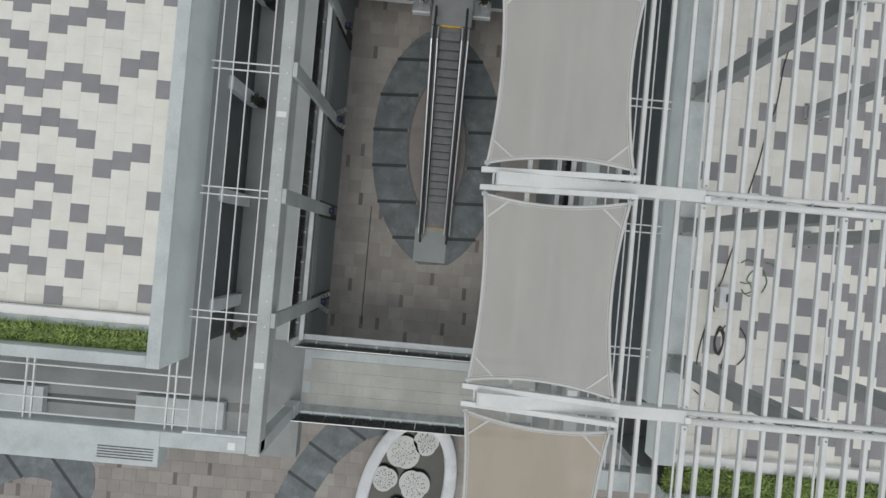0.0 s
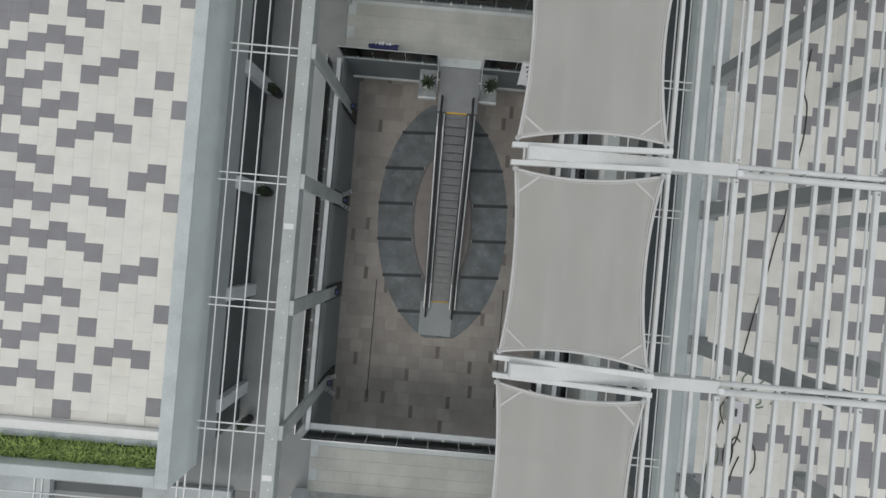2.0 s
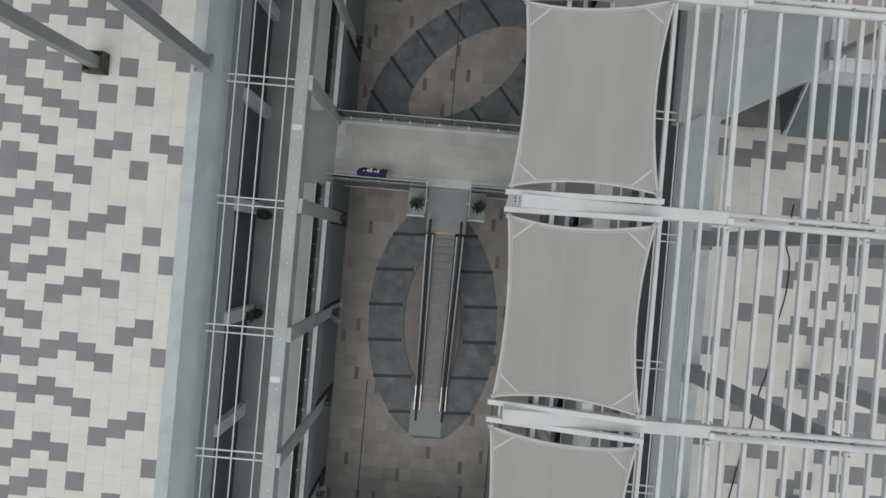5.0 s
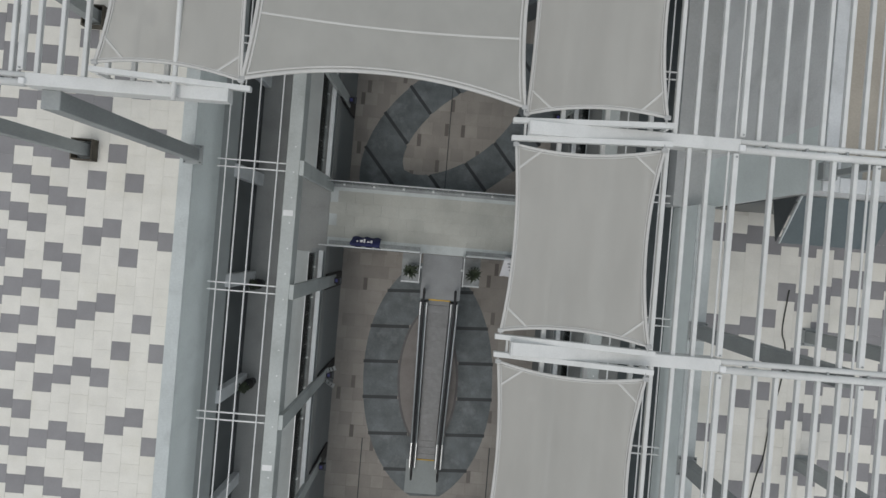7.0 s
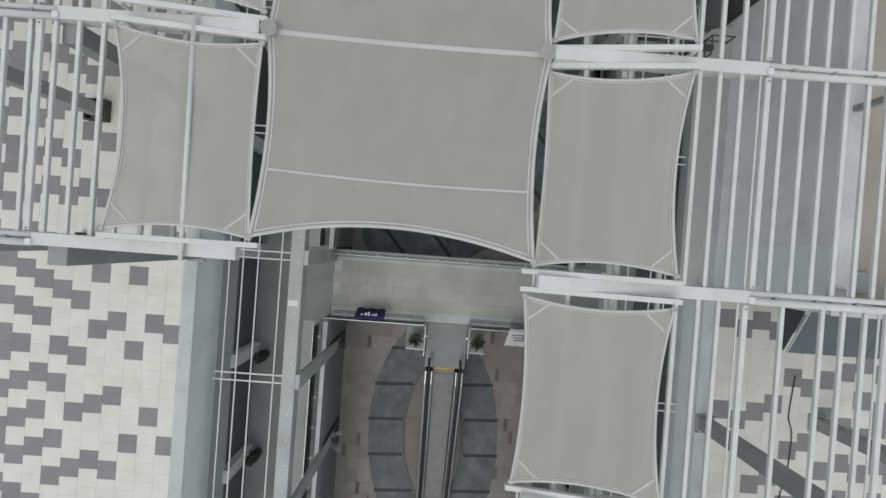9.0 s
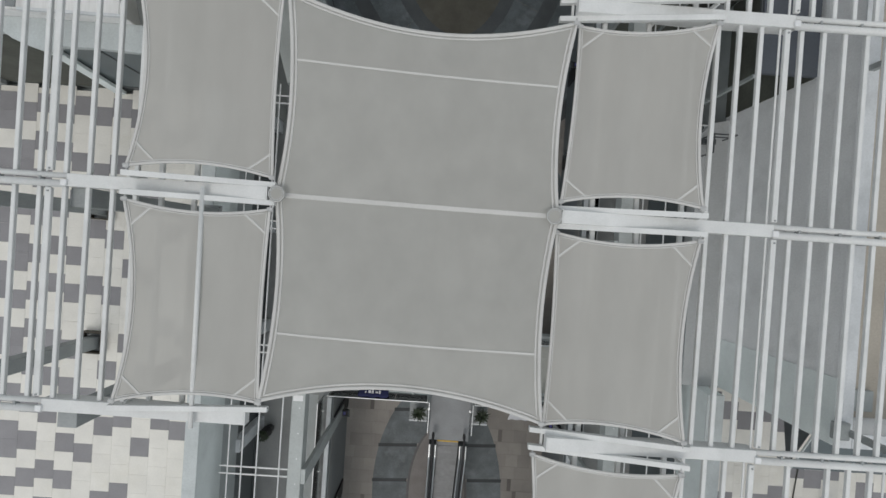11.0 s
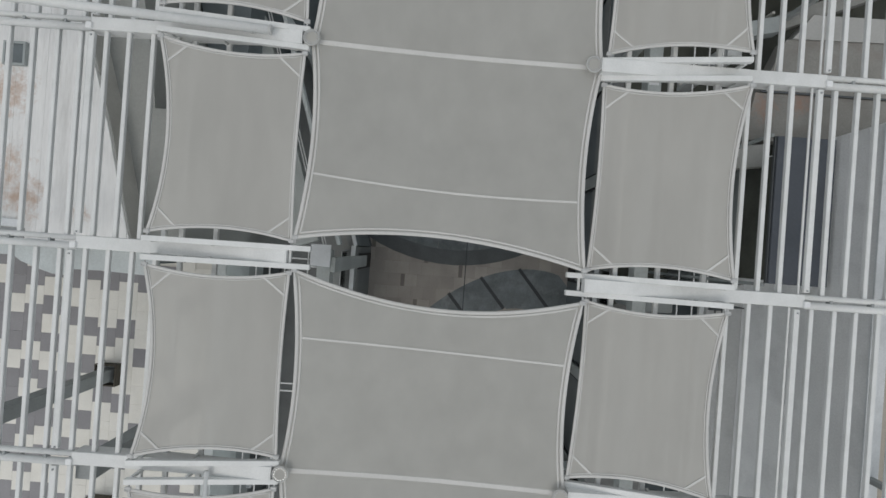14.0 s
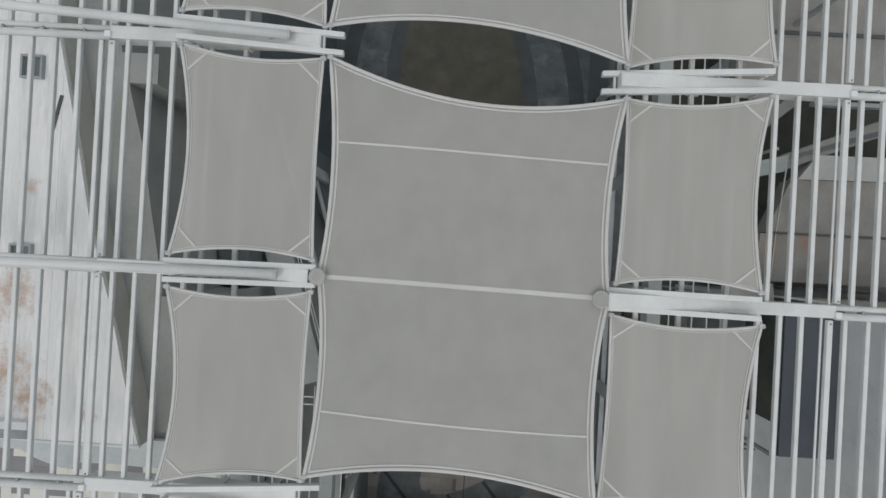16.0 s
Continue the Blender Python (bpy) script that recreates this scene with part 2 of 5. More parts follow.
yard_concrete = material("grimy_yard_concrete", (0.25, 0.25, 0.235), 0.85, var=0.15, scale=0.8, stain=(0.17, 0.165, 0.15), stain_amount=0.5)
rail_grey = material("grey_rail_steel", (0.60, 0.62, 0.63), 0.4, 0.6, var=0.08, bump=0.02)
roof_grey = material("grey_membrane_roof", (0.46, 0.475, 0.478), 0.75, var=0.14, scale=0.25, stain=(0.26, 0.265, 0.26), stain_amount=0.55, stain_scale=0.3)
roof_tan = material("tan_roof", (0.42, 0.385, 0.33), 0.85, var=0.15, scale=0.4)
yellow = material("yellow_paint", (0.62, 0.40, 0.06), 0.6, var=0.2)
pot_mat = material("white_pot", (0.56, 0.57, 0.55), 0.5, var=0.1)
navy = material("navy_cloth", (0.02, 0.025, 0.09), 0.8, var=0.2)
white_cloth = material("white_cloth", (0.7, 0.7, 0.72), 0.8, var=0.1)
cable_mat = material("dark_cable", (0.05, 0.055, 0.045), 0.6, var=0.2)
hose_mat = material("green_hose", (0.16, 0.24, 0.15), 0.6, var=0.2)


def clear_glass():
    m = bpy.data.materials.new("balustrade_glass")
    m.use_nodes = True
    n, l = m.node_tree.nodes, m.node_tree.links
    n.remove(n["Principled BSDF"])
    tr, gl, mx, fr = n.new("ShaderNodeBsdfTransparent"), n.new("ShaderNodeBsdfGlossy"), n.new("ShaderNodeMixShader"), n.new("ShaderNodeFresnel")
    tr.inputs[0].default_value = (0.80, 0.84, 0.84, 1)
    gl.inputs["Roughness"].default_value = 0.05
    l.new(fr.outputs[0], mx.inputs[0])
    l.new(tr.outputs[0], mx.inputs[1])
    l.new(gl.outputs[0], mx.inputs[2])
    l.new(mx.outputs[0], n["Material Output"].inputs[0])
    return m


def fabric(name, color, clear=0.1, streak=0.3, low=0.93, high=1.04, glow=0.35):
    """Mesh shade cloth: diffuse, translucent and a little see-through."""
    m = bpy.data.materials.new(name)
    m.use_nodes = True
    n, l = m.node_tree.nodes, m.node_tree.links
    n.remove(n["Principled BSDF"])
    df, tl, tr = n.new("ShaderNodeBsdfDiffuse"), n.new("ShaderNodeBsdfTranslucent"), n.new("ShaderNodeBsdfTransparent")
    a, b = n.new("ShaderNodeMixShader"), n.new("ShaderNodeMixShader")
    geo, mp = n.new("ShaderNodeNewGeometry"), n.new("ShaderNodeMapping")
    mp.inputs["Scale"].default_value = (1.0, streak, 1.0)
    l.new(geo.outputs["Position"], mp.inputs["Vector"])
    no = n.new("ShaderNodeTexNoise")
    no.inputs["Scale"].default_value, no.inputs["Detail"].default_value = 1.6, 6.0
    l.new(mp.outputs[0], no.inputs["Vector"])
    mr = n.new("ShaderNodeMapRange")
    mr.inputs["From Min"].default_value, mr.inputs["From Max"].default_value = 0.3, 0.7
    mr.inputs["To Min"].default_value, mr.inputs["To Max"].default_value = low, high
    l.new(no.outputs["Fac"], mr.inputs["Value"])
    sc = n.new("ShaderNodeVectorMath")
    sc.operation = "SCALE"
    sc.inputs[0].default_value = color
    l.new(mr.outputs[0], sc.inputs["Scale"])
    l.new(sc.outputs[0], df.inputs["Color"])
    l.new(sc.outputs[0], tl.inputs["Color"])
    a.inputs[0].default_value, b.inputs[0].default_value = glow, clear
    l.new(df.outputs[0], a.inputs[1])
    l.new(tl.outputs[0], a.inputs[2])
    l.new(a.outputs[0], b.inputs[1])
    l.new(tr.outputs[0], b.inputs[2])
    l.new(b.outputs[0], n["Material Output"].inputs[0])
    return m


glass = clear_glass()
cloth = fabric("grey_shade_cloth", (0.602, 0.59, 0.554), 0.075, 0.3, 0.945, 1.035)
cloth_big = fabric("grey_membrane", (0.60, 0.594, 0.56), 0.035, 0.8, 0.95, 1.04, 0.42)
cloth_tan = fabric("tan_shade_cloth", (0.59, 0.52, 0.43), 0.10)
hub_mat = material("galvanised_plate", (0.50, 0.505, 0.50), 0.55, 0.1, var=0.15, scale=6.0, bump=0.05)
hem_mat = material("pale_hem", (0.575, 0.57, 0.55), 0.8, var=0.06, bump=0.0)

# ---- ground ----
bm = bmesh.new()
box(bm, -400, 400, -400, 400, -0.4, -0.012)
ground = tagged(new("ground", mesh("ground", bm, ground_mat)), "brown joint sand under the court paving", "ground", kind="structure")


# ---- buildings on both long sides ----
def side(s, tag):
    """The two-storey gallery on one side of the court; s = -1 west, 1 east."""
    def r(u0, u1):
        a, b = MID + s * u0, MID + s * u1
        return min(a, b), max(a, b)
    y0, y1 = -9.0, 27.45 if s < 0 else 70.0
    start = -11.6
    # ground floor shop front, slab, upper wall
    setting(f"wall_{tag}_ground", shopfront, "slate grey ground floor shop front under the walkway", (*r(6.02, 6.3), y0, y1, -0.01, 3.9))
    setting(f"walkway_{tag}", deck_mat, "grey concrete walkway slab along the court", (*r(5.98, 10.9), start, y1, 3.9, DECK), category="floor")
    if s < 0:
        setting(f"wall_{tag}_shop", glass_dark, "dark recessed shop front glazing on the walkway", (-10.6, -10.23, -5.4, 26.5, DECK + 0.3, 7.5))
        setting(f"sill_{tag}_shop", dark_metal, "dark sill under the shop front glazing", (-10.6, -10.19, -5.4, 26.5, DECK, DECK + 0.3))
        # band set slightly back and darker than the fascia above it
        setting(f"band_{tag}", band_mat, "darker grey band over the shop front", (-10.9, -10.07, -5.64, 26.6, 7.45, 9.08))
        setting(f"wall_{tag}_upper", fascia_mat, "fascia wall below the terrace, paint lightened to look lit", (-11.4, -10.04, -5.66, 26.6, 9.08, 10.06))
    else:
        setting(f"wall_{tag}_shop", slate, "slate grey wall panels on the walkway", (*r(9.45, 9.9), -5.9, 27.0, DECK, 9.3))
        setting(f"wall_{tag}_upper", fascia_mat, "grey concrete fascia wall below the terrace, paint lightened to look lit", (*r(9.36, 10.9), -5.66, 16.35, 9.3, 10.06))
    return r


west, east = side(-1, "west"), side(1, "east")


def parapet(tag, s, x_in, x_out, y0, y1):
    lo, hi = min(x_in, x_out), max(x_in, x_out)
    # wall faces get the lightened paint, the coping keeps the plain concrete
    setting(f"parapet_{tag}", fascia_mat, "terrace parapet, paint lightened to look as lit as its coping", (lo, hi, y0, y1, 10.06, COPE - 0.05))
    setting(f"coping_{tag}", concrete, "weathered grey concrete coping of the terrace parapet", (lo - 0.005, hi + 0.005, y0 - 0.005, y1, COPE - 0.05, COPE), bevel=0.015, category="coping")


parapet("west", -1, -10.55, -10.04, -5.66, 26.6)
parapet("east", 1, 9.58, 8.94, -7.6, 16.35)

# ---- roof terraces with staggered tiles ----
setting("building_body_west", concrete_dark, "plain building body under the west terrace", (-26, -11.35, -4.45, 26.6, 0, 9.69))
setting("building_body_east", concrete_dark, "plain building body under the east terrace", (10.55, 24, -4.45, 16.35, 0, 9.69))
setting("wall_south_east", concrete_dark, "grey wall below the planter on the south front", (9.6, 24, -9.25, -8.9, DECK, 9.99))
PITCH = 0.74
W_ORIGIN = (-0.275, -0.09)


WEST_FIRST = [1, 3, 4, 3, 2, 0, 0, 2, 0, 1, 0, 0, 0, 0]
EAST_FIRST = [4.5, 1, 3.5, 2, 2, 2, 1, 3, 0, 1, 0, 0, 0, 0]


def dark_tile_at(k, r, firsts):
    """Dark tiles thin out evenly from the far columns to the parapet; k counts the columns from it."""
    period = [5.5, 5, 4.5, 4, 3.5, 3, 2.5, 7 / 3, 2, 5 / 3, 1.5, 4 / 3, 1.25, 1.2][min(k, 13)]
    first = firsts[min(k, 13)]
    i = r + 5
    n = round((i - first) / period)
    return any(math.floor(first + period * q + 1e-6) == i for q in (n - 1, n, n + 1))


def tile_mesh(name, mat, px, py):
    bm = bmesh.new()
    box(bm, 0.002 - px / 2, px / 2 - 0.002, 0.002 - py / 2, py / 2 - 0.002, -0.03, 0.0, bevel=0.002)
    return mesh(name, bm, mat)


def terrace(tag, s, origin, columns, x_edge, y0, y1, far, near, parity, px=PITCH, py=PITCH):
    light_tile, dark_tile = tile_mesh("light_tile", tile_light, px, py), tile_mesh("dark_tile", tile_dark, px, py)
    floor = setting(f"floor_terrace_{tag}", joint_mat, "roof terrace paved with cream and grey tiles in steps", (min(x_edge, far), max(x_edge, far), y0, y1, 9.7, ROOF - 0.025), category="floor")
    rest = {tile_light: bmesh.new(), tile_dark: bmesh.new()}
    count = 0
    for c in columns:
        x = origin[0] + c * px
        for r in range(-14, 60):
            y = origin[1] + (r + 0.5 * ((c + parity) % 2)) * py
            if not (y0 + 0.1 < y < y1 - 0.1):
                continue
            dark = dark_tile_at(-15 - c, r, WEST_FIRST) if s < 0 else dark_tile_at(c - 14, r, EAST_FIRST)
            if near[0] < x < near[1] and near[2] < y < near[3] and count < 300:
                ob = part("tile", dark_tile if dark else light_tile, None, floor)
                ob.location = (x, y, ROOF)
                count += 1
            else:
                h, g = px / 2 - 0.003, py / 2 - 0.003
                bm = rest[tile_dark if dark else tile_light]
                vs = [bm.verts.new((x + a * h, y + b * g, ROOF)) for a, b in ((-1, -1), (1, -1), (1, 1), (-1, 1))]
                lo = [bm.verts.new((v.co.x, v.co.y, ROOF - 0.03)) for v in vs]
                bm.faces.new(vs)
                for i in range(4):
                    bm.faces.new((lo[i], lo[(i + 1) % 4], vs[(i + 1) % 4], vs[i]))
    for mat, bm in rest.items():
        tagged(part("tiles", bm, mat, floor), kind="stuff")
    return floor


# ---- pavement of the court ----
def leaf(cx, cy, turn, rows, name):
    """A leaf-shaped bed of blue-grey slabs with charcoal cross bars; its middle is left open."""
    bed = thing(name, "leaf-shaped blue-grey paving with charcoal cross bars in the court floor", "paving", "leaf beds", at=(cx, cy, 0))
    a = radians(turn)

    def world(u, v):
        return (u * math.cos(a) - v * math.sin(a), u * math.sin(a) + v * math.cos(a))
    half, width = 7.4, 3.93

    def outer(v):
        return width * max(0.0, 1 - (abs(v) / half) ** 2.2) ** 0.62

    def inner(v):
        return 1.85 * max(0.0, 1 - (abs(v) / 4.4) ** 2) ** 0.6
    for sgn in (-1, 1):
        for i, (v0, v1) in enumerate(zip(rows, rows[1:])):
            steps = 8
            line = [(v0 + 0.1) + (v1 - v0 - 0.2) * k / steps for k in range(steps + 1)]
            pts = [(sgn * outer(v), v) for v in line] + [(sgn * inner(v), v) for v in reversed(line)]
            if sgn < 0:
                pts = pts[::-1]
            bm = bmesh.new()
            prism(bm, [world(*p) for p in pts], 0.001, 0.016)
            part("slab", bm, leaf_slab, bed)
        for v in rows[1:-1]:
            bm = bmesh.new()
            o, n = outer(v) + 0.05, inner(v) + (0.05 if inner(v) > 0 else 0)
            pts = [(sgn * n, v - 0.1), (sgn * o, v - 0.1), (sgn * o, v + 0.1), (sgn * n, v + 0.1)]
            if sgn < 0:
                pts = pts[::-1]
            prism(bm, [world(*p) for p in pts], 0.001, 0.022)
            part("inlay_bar", bm, leaf_dark, bed)
    if turn == 3:
        line = [-4.3 + 8.6 * k / 24 for k in range(25)]
        for name, mat, grow, z in (("lens_border", lens_edge, 0.0, 0.012), ("lens", lens_mat, -0.14, 0.017)):
            pts = [(max(inner(v) + grow, 0.02), v) for v in line] + [(-max(inner(v) + grow, 0.02), v) for v in reversed(line)]
            bm = bmesh.new()
            prism(bm, [world(*p) for p in pts], 0.001, z)
            part(name, bm, mat, bed)
    return bed


LEAVES = [(-0.68, 5.85, 3), (0.19, 21.32, -50), (-4.03, -15.63, -31), (-25.72, -19.35, -50)]
bars = [-7.2, -5.5, -3.33, -1.12, 1.05, 3.2, 5.38, 7.2]
for cx, cy, turn in LEAVES:
    leaf(cx, cy, turn, bars, "leaf_bed")


def inside_leaf(x, y):
    for cx, cy, turn in LEAVES:
        a = radians(-turn)
        u, v = (x - cx) * math.cos(a) - (y - cy) * math.sin(a), (x - cx) * math.sin(a) + (y - cy) * math.cos(a)
        if abs(v) < 7.2:
            o = 3.93 * max(0.0, 1 - (abs(v) / 7.4) ** 2.2) ** 0.62
            i = 1.85 * max(0.0, 1 - (abs(v) / 4.4) ** 2) ** 0.6
            if i + 0.6 < abs(u) < o - 0.6:
                return True
    return False


def court_paving():
    rng = random.Random(4)
    rest = {paver: bmesh.new(), paver_dark: bmesh.new()}
    shared = {}
    count = 0
    row, y, was_dark = 0.75, -22.0, False
    while y < 64:
        x = -6.55 - rng.random() * 0.7 if y > -9.2 else -30 - rng.random() * 0.7
        end = 5.6 if y > -9.2 else 24.0
        while x < end:
            dark = not was_dark and rng.random() < 0.13
            was_dark = dark
            w = 0.24 if dark else 0.75
            cx, cy = x + w / 2, y + row / 2
            x += w
            if inside_leaf(cx, cy):
                continue
            if -5.2 < cy < 4.2 and -6.2 < cx < 5.4 and count < 300:
                if dark not in shared:
                    bm = bmesh.new()
                    box(bm, -w / 2 + 0.006, w / 2 - 0.006, -row / 2 + 0.006, row / 2 - 0.006, -0.05, 0, bevel=0.004)
                    shared[dark] = mesh("paver", bm, paver_dark if dark else paver)
                ob = part("paver", shared[dark], None, ground)
                ob.location = (cx, cy, rng.uniform(-0.003, 0.0))
                count += 1
            else:
                bm = rest[paver_dark if dark else paver]
                z = rng.uniform(-0.003, 0)
                h, g = w / 2 - 0.006, row / 2 - 0.006
                vs = [bm.verts.new((cx + a * h, cy + b * g, z)) for a, b in ((-1, -1), (1, -1), (1, 1), (-1, 1))]
                lo = [bm.verts.new((v.co.x, v.co.y, -0.03)) for v in vs]
                bm.faces.new(vs)
                for i in range(4):
                    bm.faces.new((lo[i], lo[(i + 1) % 4], vs[(i + 1) % 4], vs[i]))
        y += row
    for mat, bm in rest.items():
        tagged(part("pavers", bm, mat, ground), kind="stuff")


# slot drains along the court
for x, a, b in ((-4.36, -5.2, 2.0), (3.42, -5.2, 2.0), (-0.62, 17.0, 33.6)):
    setting("slot_drain", leaf_dark, "narrow dark slot drain in the court paving", (x - 0.025, x + 0.025, a, b, -0.02, 0.036), category="drain")


def oval(a, b, k):
    return a * math.cos(k), b * math.sin(k)


def oval_stone(low, high, k0, k1, z):
    """One curved slab between two ovals (half-width, half-length) and two angles."""
    bm = bmesh.new()
    n = max(2, round((k1 - k0) * 14))
    ks = [k0 + (k1 - k0) * i / n for i in range(n + 1)]
    inside = [[bm.verts.new((*oval(*low, k), h)) for k in ks] for h in (0.001, z)]
    outside = [[bm.verts.new((*oval(*high, k), h)) for k in ks] for h in (0.001, z)]
    for i in range(n):
        bm.faces.new((inside[1][i], outside[1][i], outside[1][i + 1], inside[1][i + 1]))
        bm.faces.new((outside[0][i], outside[0][i + 1], outside[1][i + 1], outside[1][i]))
        bm.faces.new((inside[0][i + 1], inside[0][i], inside[1][i], inside[1][i + 1]))
    for i in (0, n):
        bm.faces.new((inside[0][i], outside[0][i], outside[1][i], inside[1][i]))
    bmesh.ops.recalc_face_normals(bm, faces=bm.faces)
    return bm


disc_mat = material("brown_disc_paving", (0.125, 0.117, 0.092), 0.7, var=0.2, scale=1.0, stain=(0.19, 0.175, 0.15), stain_amount=0.5)
ring_dark = material("dark_ring_paving", (0.10, 0.11, 0.114), 0.65, var=0.18, scale=1.0)
rings = thing("oval_paving", "oval brown bed with charcoal and blue-grey rings in the court floor", "paving", at=(-2.0, 42.0, 0))
rings.rotation_euler = (0, 0, radians(6))
OVALS = [(3.75, 8.0), (4.6, 8.8), (6.5, 10.0), (7.4, 10.9), (9.3, 12.3), (10.1, 13.0), (11.6, 14.4), (12.4, 15.3)]
bm = bmesh.new()
bm.faces.new([bm.verts.new((*oval(12.4, 15.3, 2 * math.pi * k / 96), 0.014)) for k in range(96)])
part("bedding", bm, ground_mat, rings)
bm = bmesh.new()
bm.faces.new([bm.verts.new((*oval(3.76, 8.01, 2 * math.pi * k / 72), 0.022)) for k in range(72)])
part("disc", bm, disc_mat, rings, "dark brown oval bed")
for i, (low, high) in enumerate(zip(OVALS, OVALS[1:])):
    count = 12 if i % 2 == 0 else 14 + 3 * i
    gap = 0.002 if i % 2 == 0 else 0.008
    for k in range(count):
        k0, k1 = 2 * math.pi * k / count + gap / low[0], 2 * math.pi * (k + 1) / count - gap / low[0]
        part("slab", oval_stone(low, high, k0, k1, 0.03 if i % 2 == 0 else 0.026), ring_dark if i % 2 == 0 else leaf_slab, rings)


# ---- bridges ----
def bridge(tag, y0, y1):
    floor = setting(f"bridge_{tag}", concrete, "concrete bridge over the court with pale pavers", (-6.4, 5.56, y0, y1, 3.75, DECK - 0.02), category="bridge")
    rng = random.Random(7)
    bm0 = bmesh.new()
    box(bm0, -0.447, 0.447, -0.297, 0.297, -0.03, 0, bevel=0.002)
    data = mesh("bridge_paver", bm0, bridge_paver)
    y, k = y0 + 0.75, 0
    while y < y1 - 0.55:
        x = -6.0 + (0.45 if k % 2 else 0)
        while x < 5.3:
            ob = part("paver", data, None, floor)
            ob.location = (x, y, DECK)
            x += 0.9
        y += 0.6
        k += 1
    return floor


bridge("south", -9.25, -5.95)
bridge("north", 13.57, 16.95)


def balustrade(name, a, b, label, panel=1.6, coping=True, inside=None):
    """Glass balustrade with a top rail between two points of the walkway edge."""
    a, b = Vector(a), Vector(b)
    d = b - a
    n = max(1, round(d.length / panel))
    t = thing(name, label, "balustrade", "court balustrades", at=(a.x, a.y, 4.2 if coping else DECK))
    along = d.normalized()
    across = Vector((-along.y, along.x, 0))
    rot = Matrix.Rotation(math.atan2(along.y, along.x), 4, "Z")
    bm = bmesh.new()
    if coping:
        box(bm, -0.1, d.length + 0.1, -0.11, 0.11, 0.93, 1.03, bevel=0.015)
    else:
        box(bm, 0, d.length, -0.022, 0.022, 1.26, 1.30, bevel=0.008)
    bmesh.ops.transform(bm, matrix=rot, verts=bm.verts)
    part("top_rail", bm, white_coping if coping else rail_grey, t)
    for i in range(n):
        bm = bmesh.new()
        if coping:
            box(bm, d.length * i / n + 0.004, d.length * (i + 1) / n - 0.004, -0.05, 0.05, 0, 0.935, bevel=0.004)
            bmesh.ops.transform(bm, matrix=rot, verts=bm.verts)
            part("panel", bm, shopfront, t, "slate grey upstand panel")
            continue
        box(bm, d.length * i / n + 0.012, d.length * (i + 1) / n - 0.012, -0.008, 0.008, 0.06, 1.265)
        bmesh.ops.transform(bm, matrix=rot, verts=bm.verts)
        part("pane", bm, glass, t).visible_shadow = False
    for i in range(0 if coping else n):
        for f in (0.5,):
            bm = bmesh.new()
            x = d.length * (i + f) / n
            box(bm, x - 0.03, x + 0.03, -0.035, 0.035, 0, 0.16, bevel=0.008)
            box(bm, x - 0.055, x + 0.055, -0.06, 0.06, 0, 0.02)
            bmesh.ops.transform(bm, matrix=rot, verts=bm.verts)
            part("spigot", bm, steel, t)
    for x in (0.04, d.length - 0.04):
        bm = bmesh.new()
        box(bm, x - 0.02, x + 0.02, -0.025, 0.025, 0, 0.95 if coping else 1.26)
        bmesh.ops.transform(bm, matrix=rot, verts=bm.verts)
        part("post", bm, rail_grey, t)
    return t


WB, EB = -6.5, 5.66
white_label = "slate grey upstand with white coping along the court"
for x in (WB, EB):
    balustrade("balustrade", (x, -5.3, 0), (x, 13.2, 0), white_label)
    balustrade("balustrade", (x, 17.05, 0), (x, 27.4 if x < 0 else 60, 0), white_label)
edge = thing("bridge_ledge", "white coping ledge along the outer rim of the bridge gutter", "ledge", at=(MID, -5.24, 4.66))
boxes("coping", white_coping, edge, (-6.2, 6.2, -0.14, 0.14, 0.3, 0.4), bevel=0.015)
boxes("rim", concrete_dark, edge, (-6.14, 6.14, -0.12, -0.06, -0.2, 0.3))
balustrade("balustrade", (WB - 0.1, -5.58, 0), (EB + 0.1, -5.58, 0), "glass balustrade with steel rail in the bridge gutter", coping=False)
for x in (WB - 0.42, EB + 0.42):
    for y0, y1 in ((-5.4, 13.2), (17.05, 27.2)):
        balustrade("balustrade", (x, y0, 0), (x, y1, 0), "glass balustrade with steel rail behind the court coping", coping=False)
balustrade("balustrade", (WB, -9.2, 0), (EB, -9.2, 0), "glass balustrade with steel rail on the bridge", coping=False)
balustrade("balustrade", (WB, 16.75, 0), (EB, 16.75, 0), "glass balustrade with steel rail on the bridge", coping=False)
balustrade("balustrade", (WB, 13.6, 0), (-1.55, 13.6, 0), "glass balustrade with steel rail beside the escalator head", coping=False)
balustrade("balustrade", (0.7, 13.6, 0), (EB, 13.6, 0), "glass balustrade with steel rail beside the escalator head", coping=False)
balustrade("balustrade", (-1.5, 12.1, 0), (-1.5, 13.6, 0), "short glass balustrade at the escalator head", coping=False)
balustrade("balustrade", (0.64, 12.1, 0), (0.64, 13.6, 0), "short glass balustrade at the escalator head", coping=False)
# dark gutters behind the copings and at the bridge edges
for x0, x1, y0, y1 in ((-6.3, 5.5, -9.12, -8.75), (-6.3, 5.5, 16.6, 16.83), (-6.3, -1.6, 13.66, 13.86), (0.75, 5.5, 13.66, 13.86), (-7.14, -6.62, -5.9, 13.4), (-7.14, -6.62, 16.9, 27.3), (5.78, 6.3, -5.9, 13.4), (5.78, 6.3, 16.9, 60)):
    setting("gutter", gutter_mat, "dark metal gutter along the court edge", (x0, x1, y0, y1, DECK - 0.015, DECK + 0.012), category="gutter")
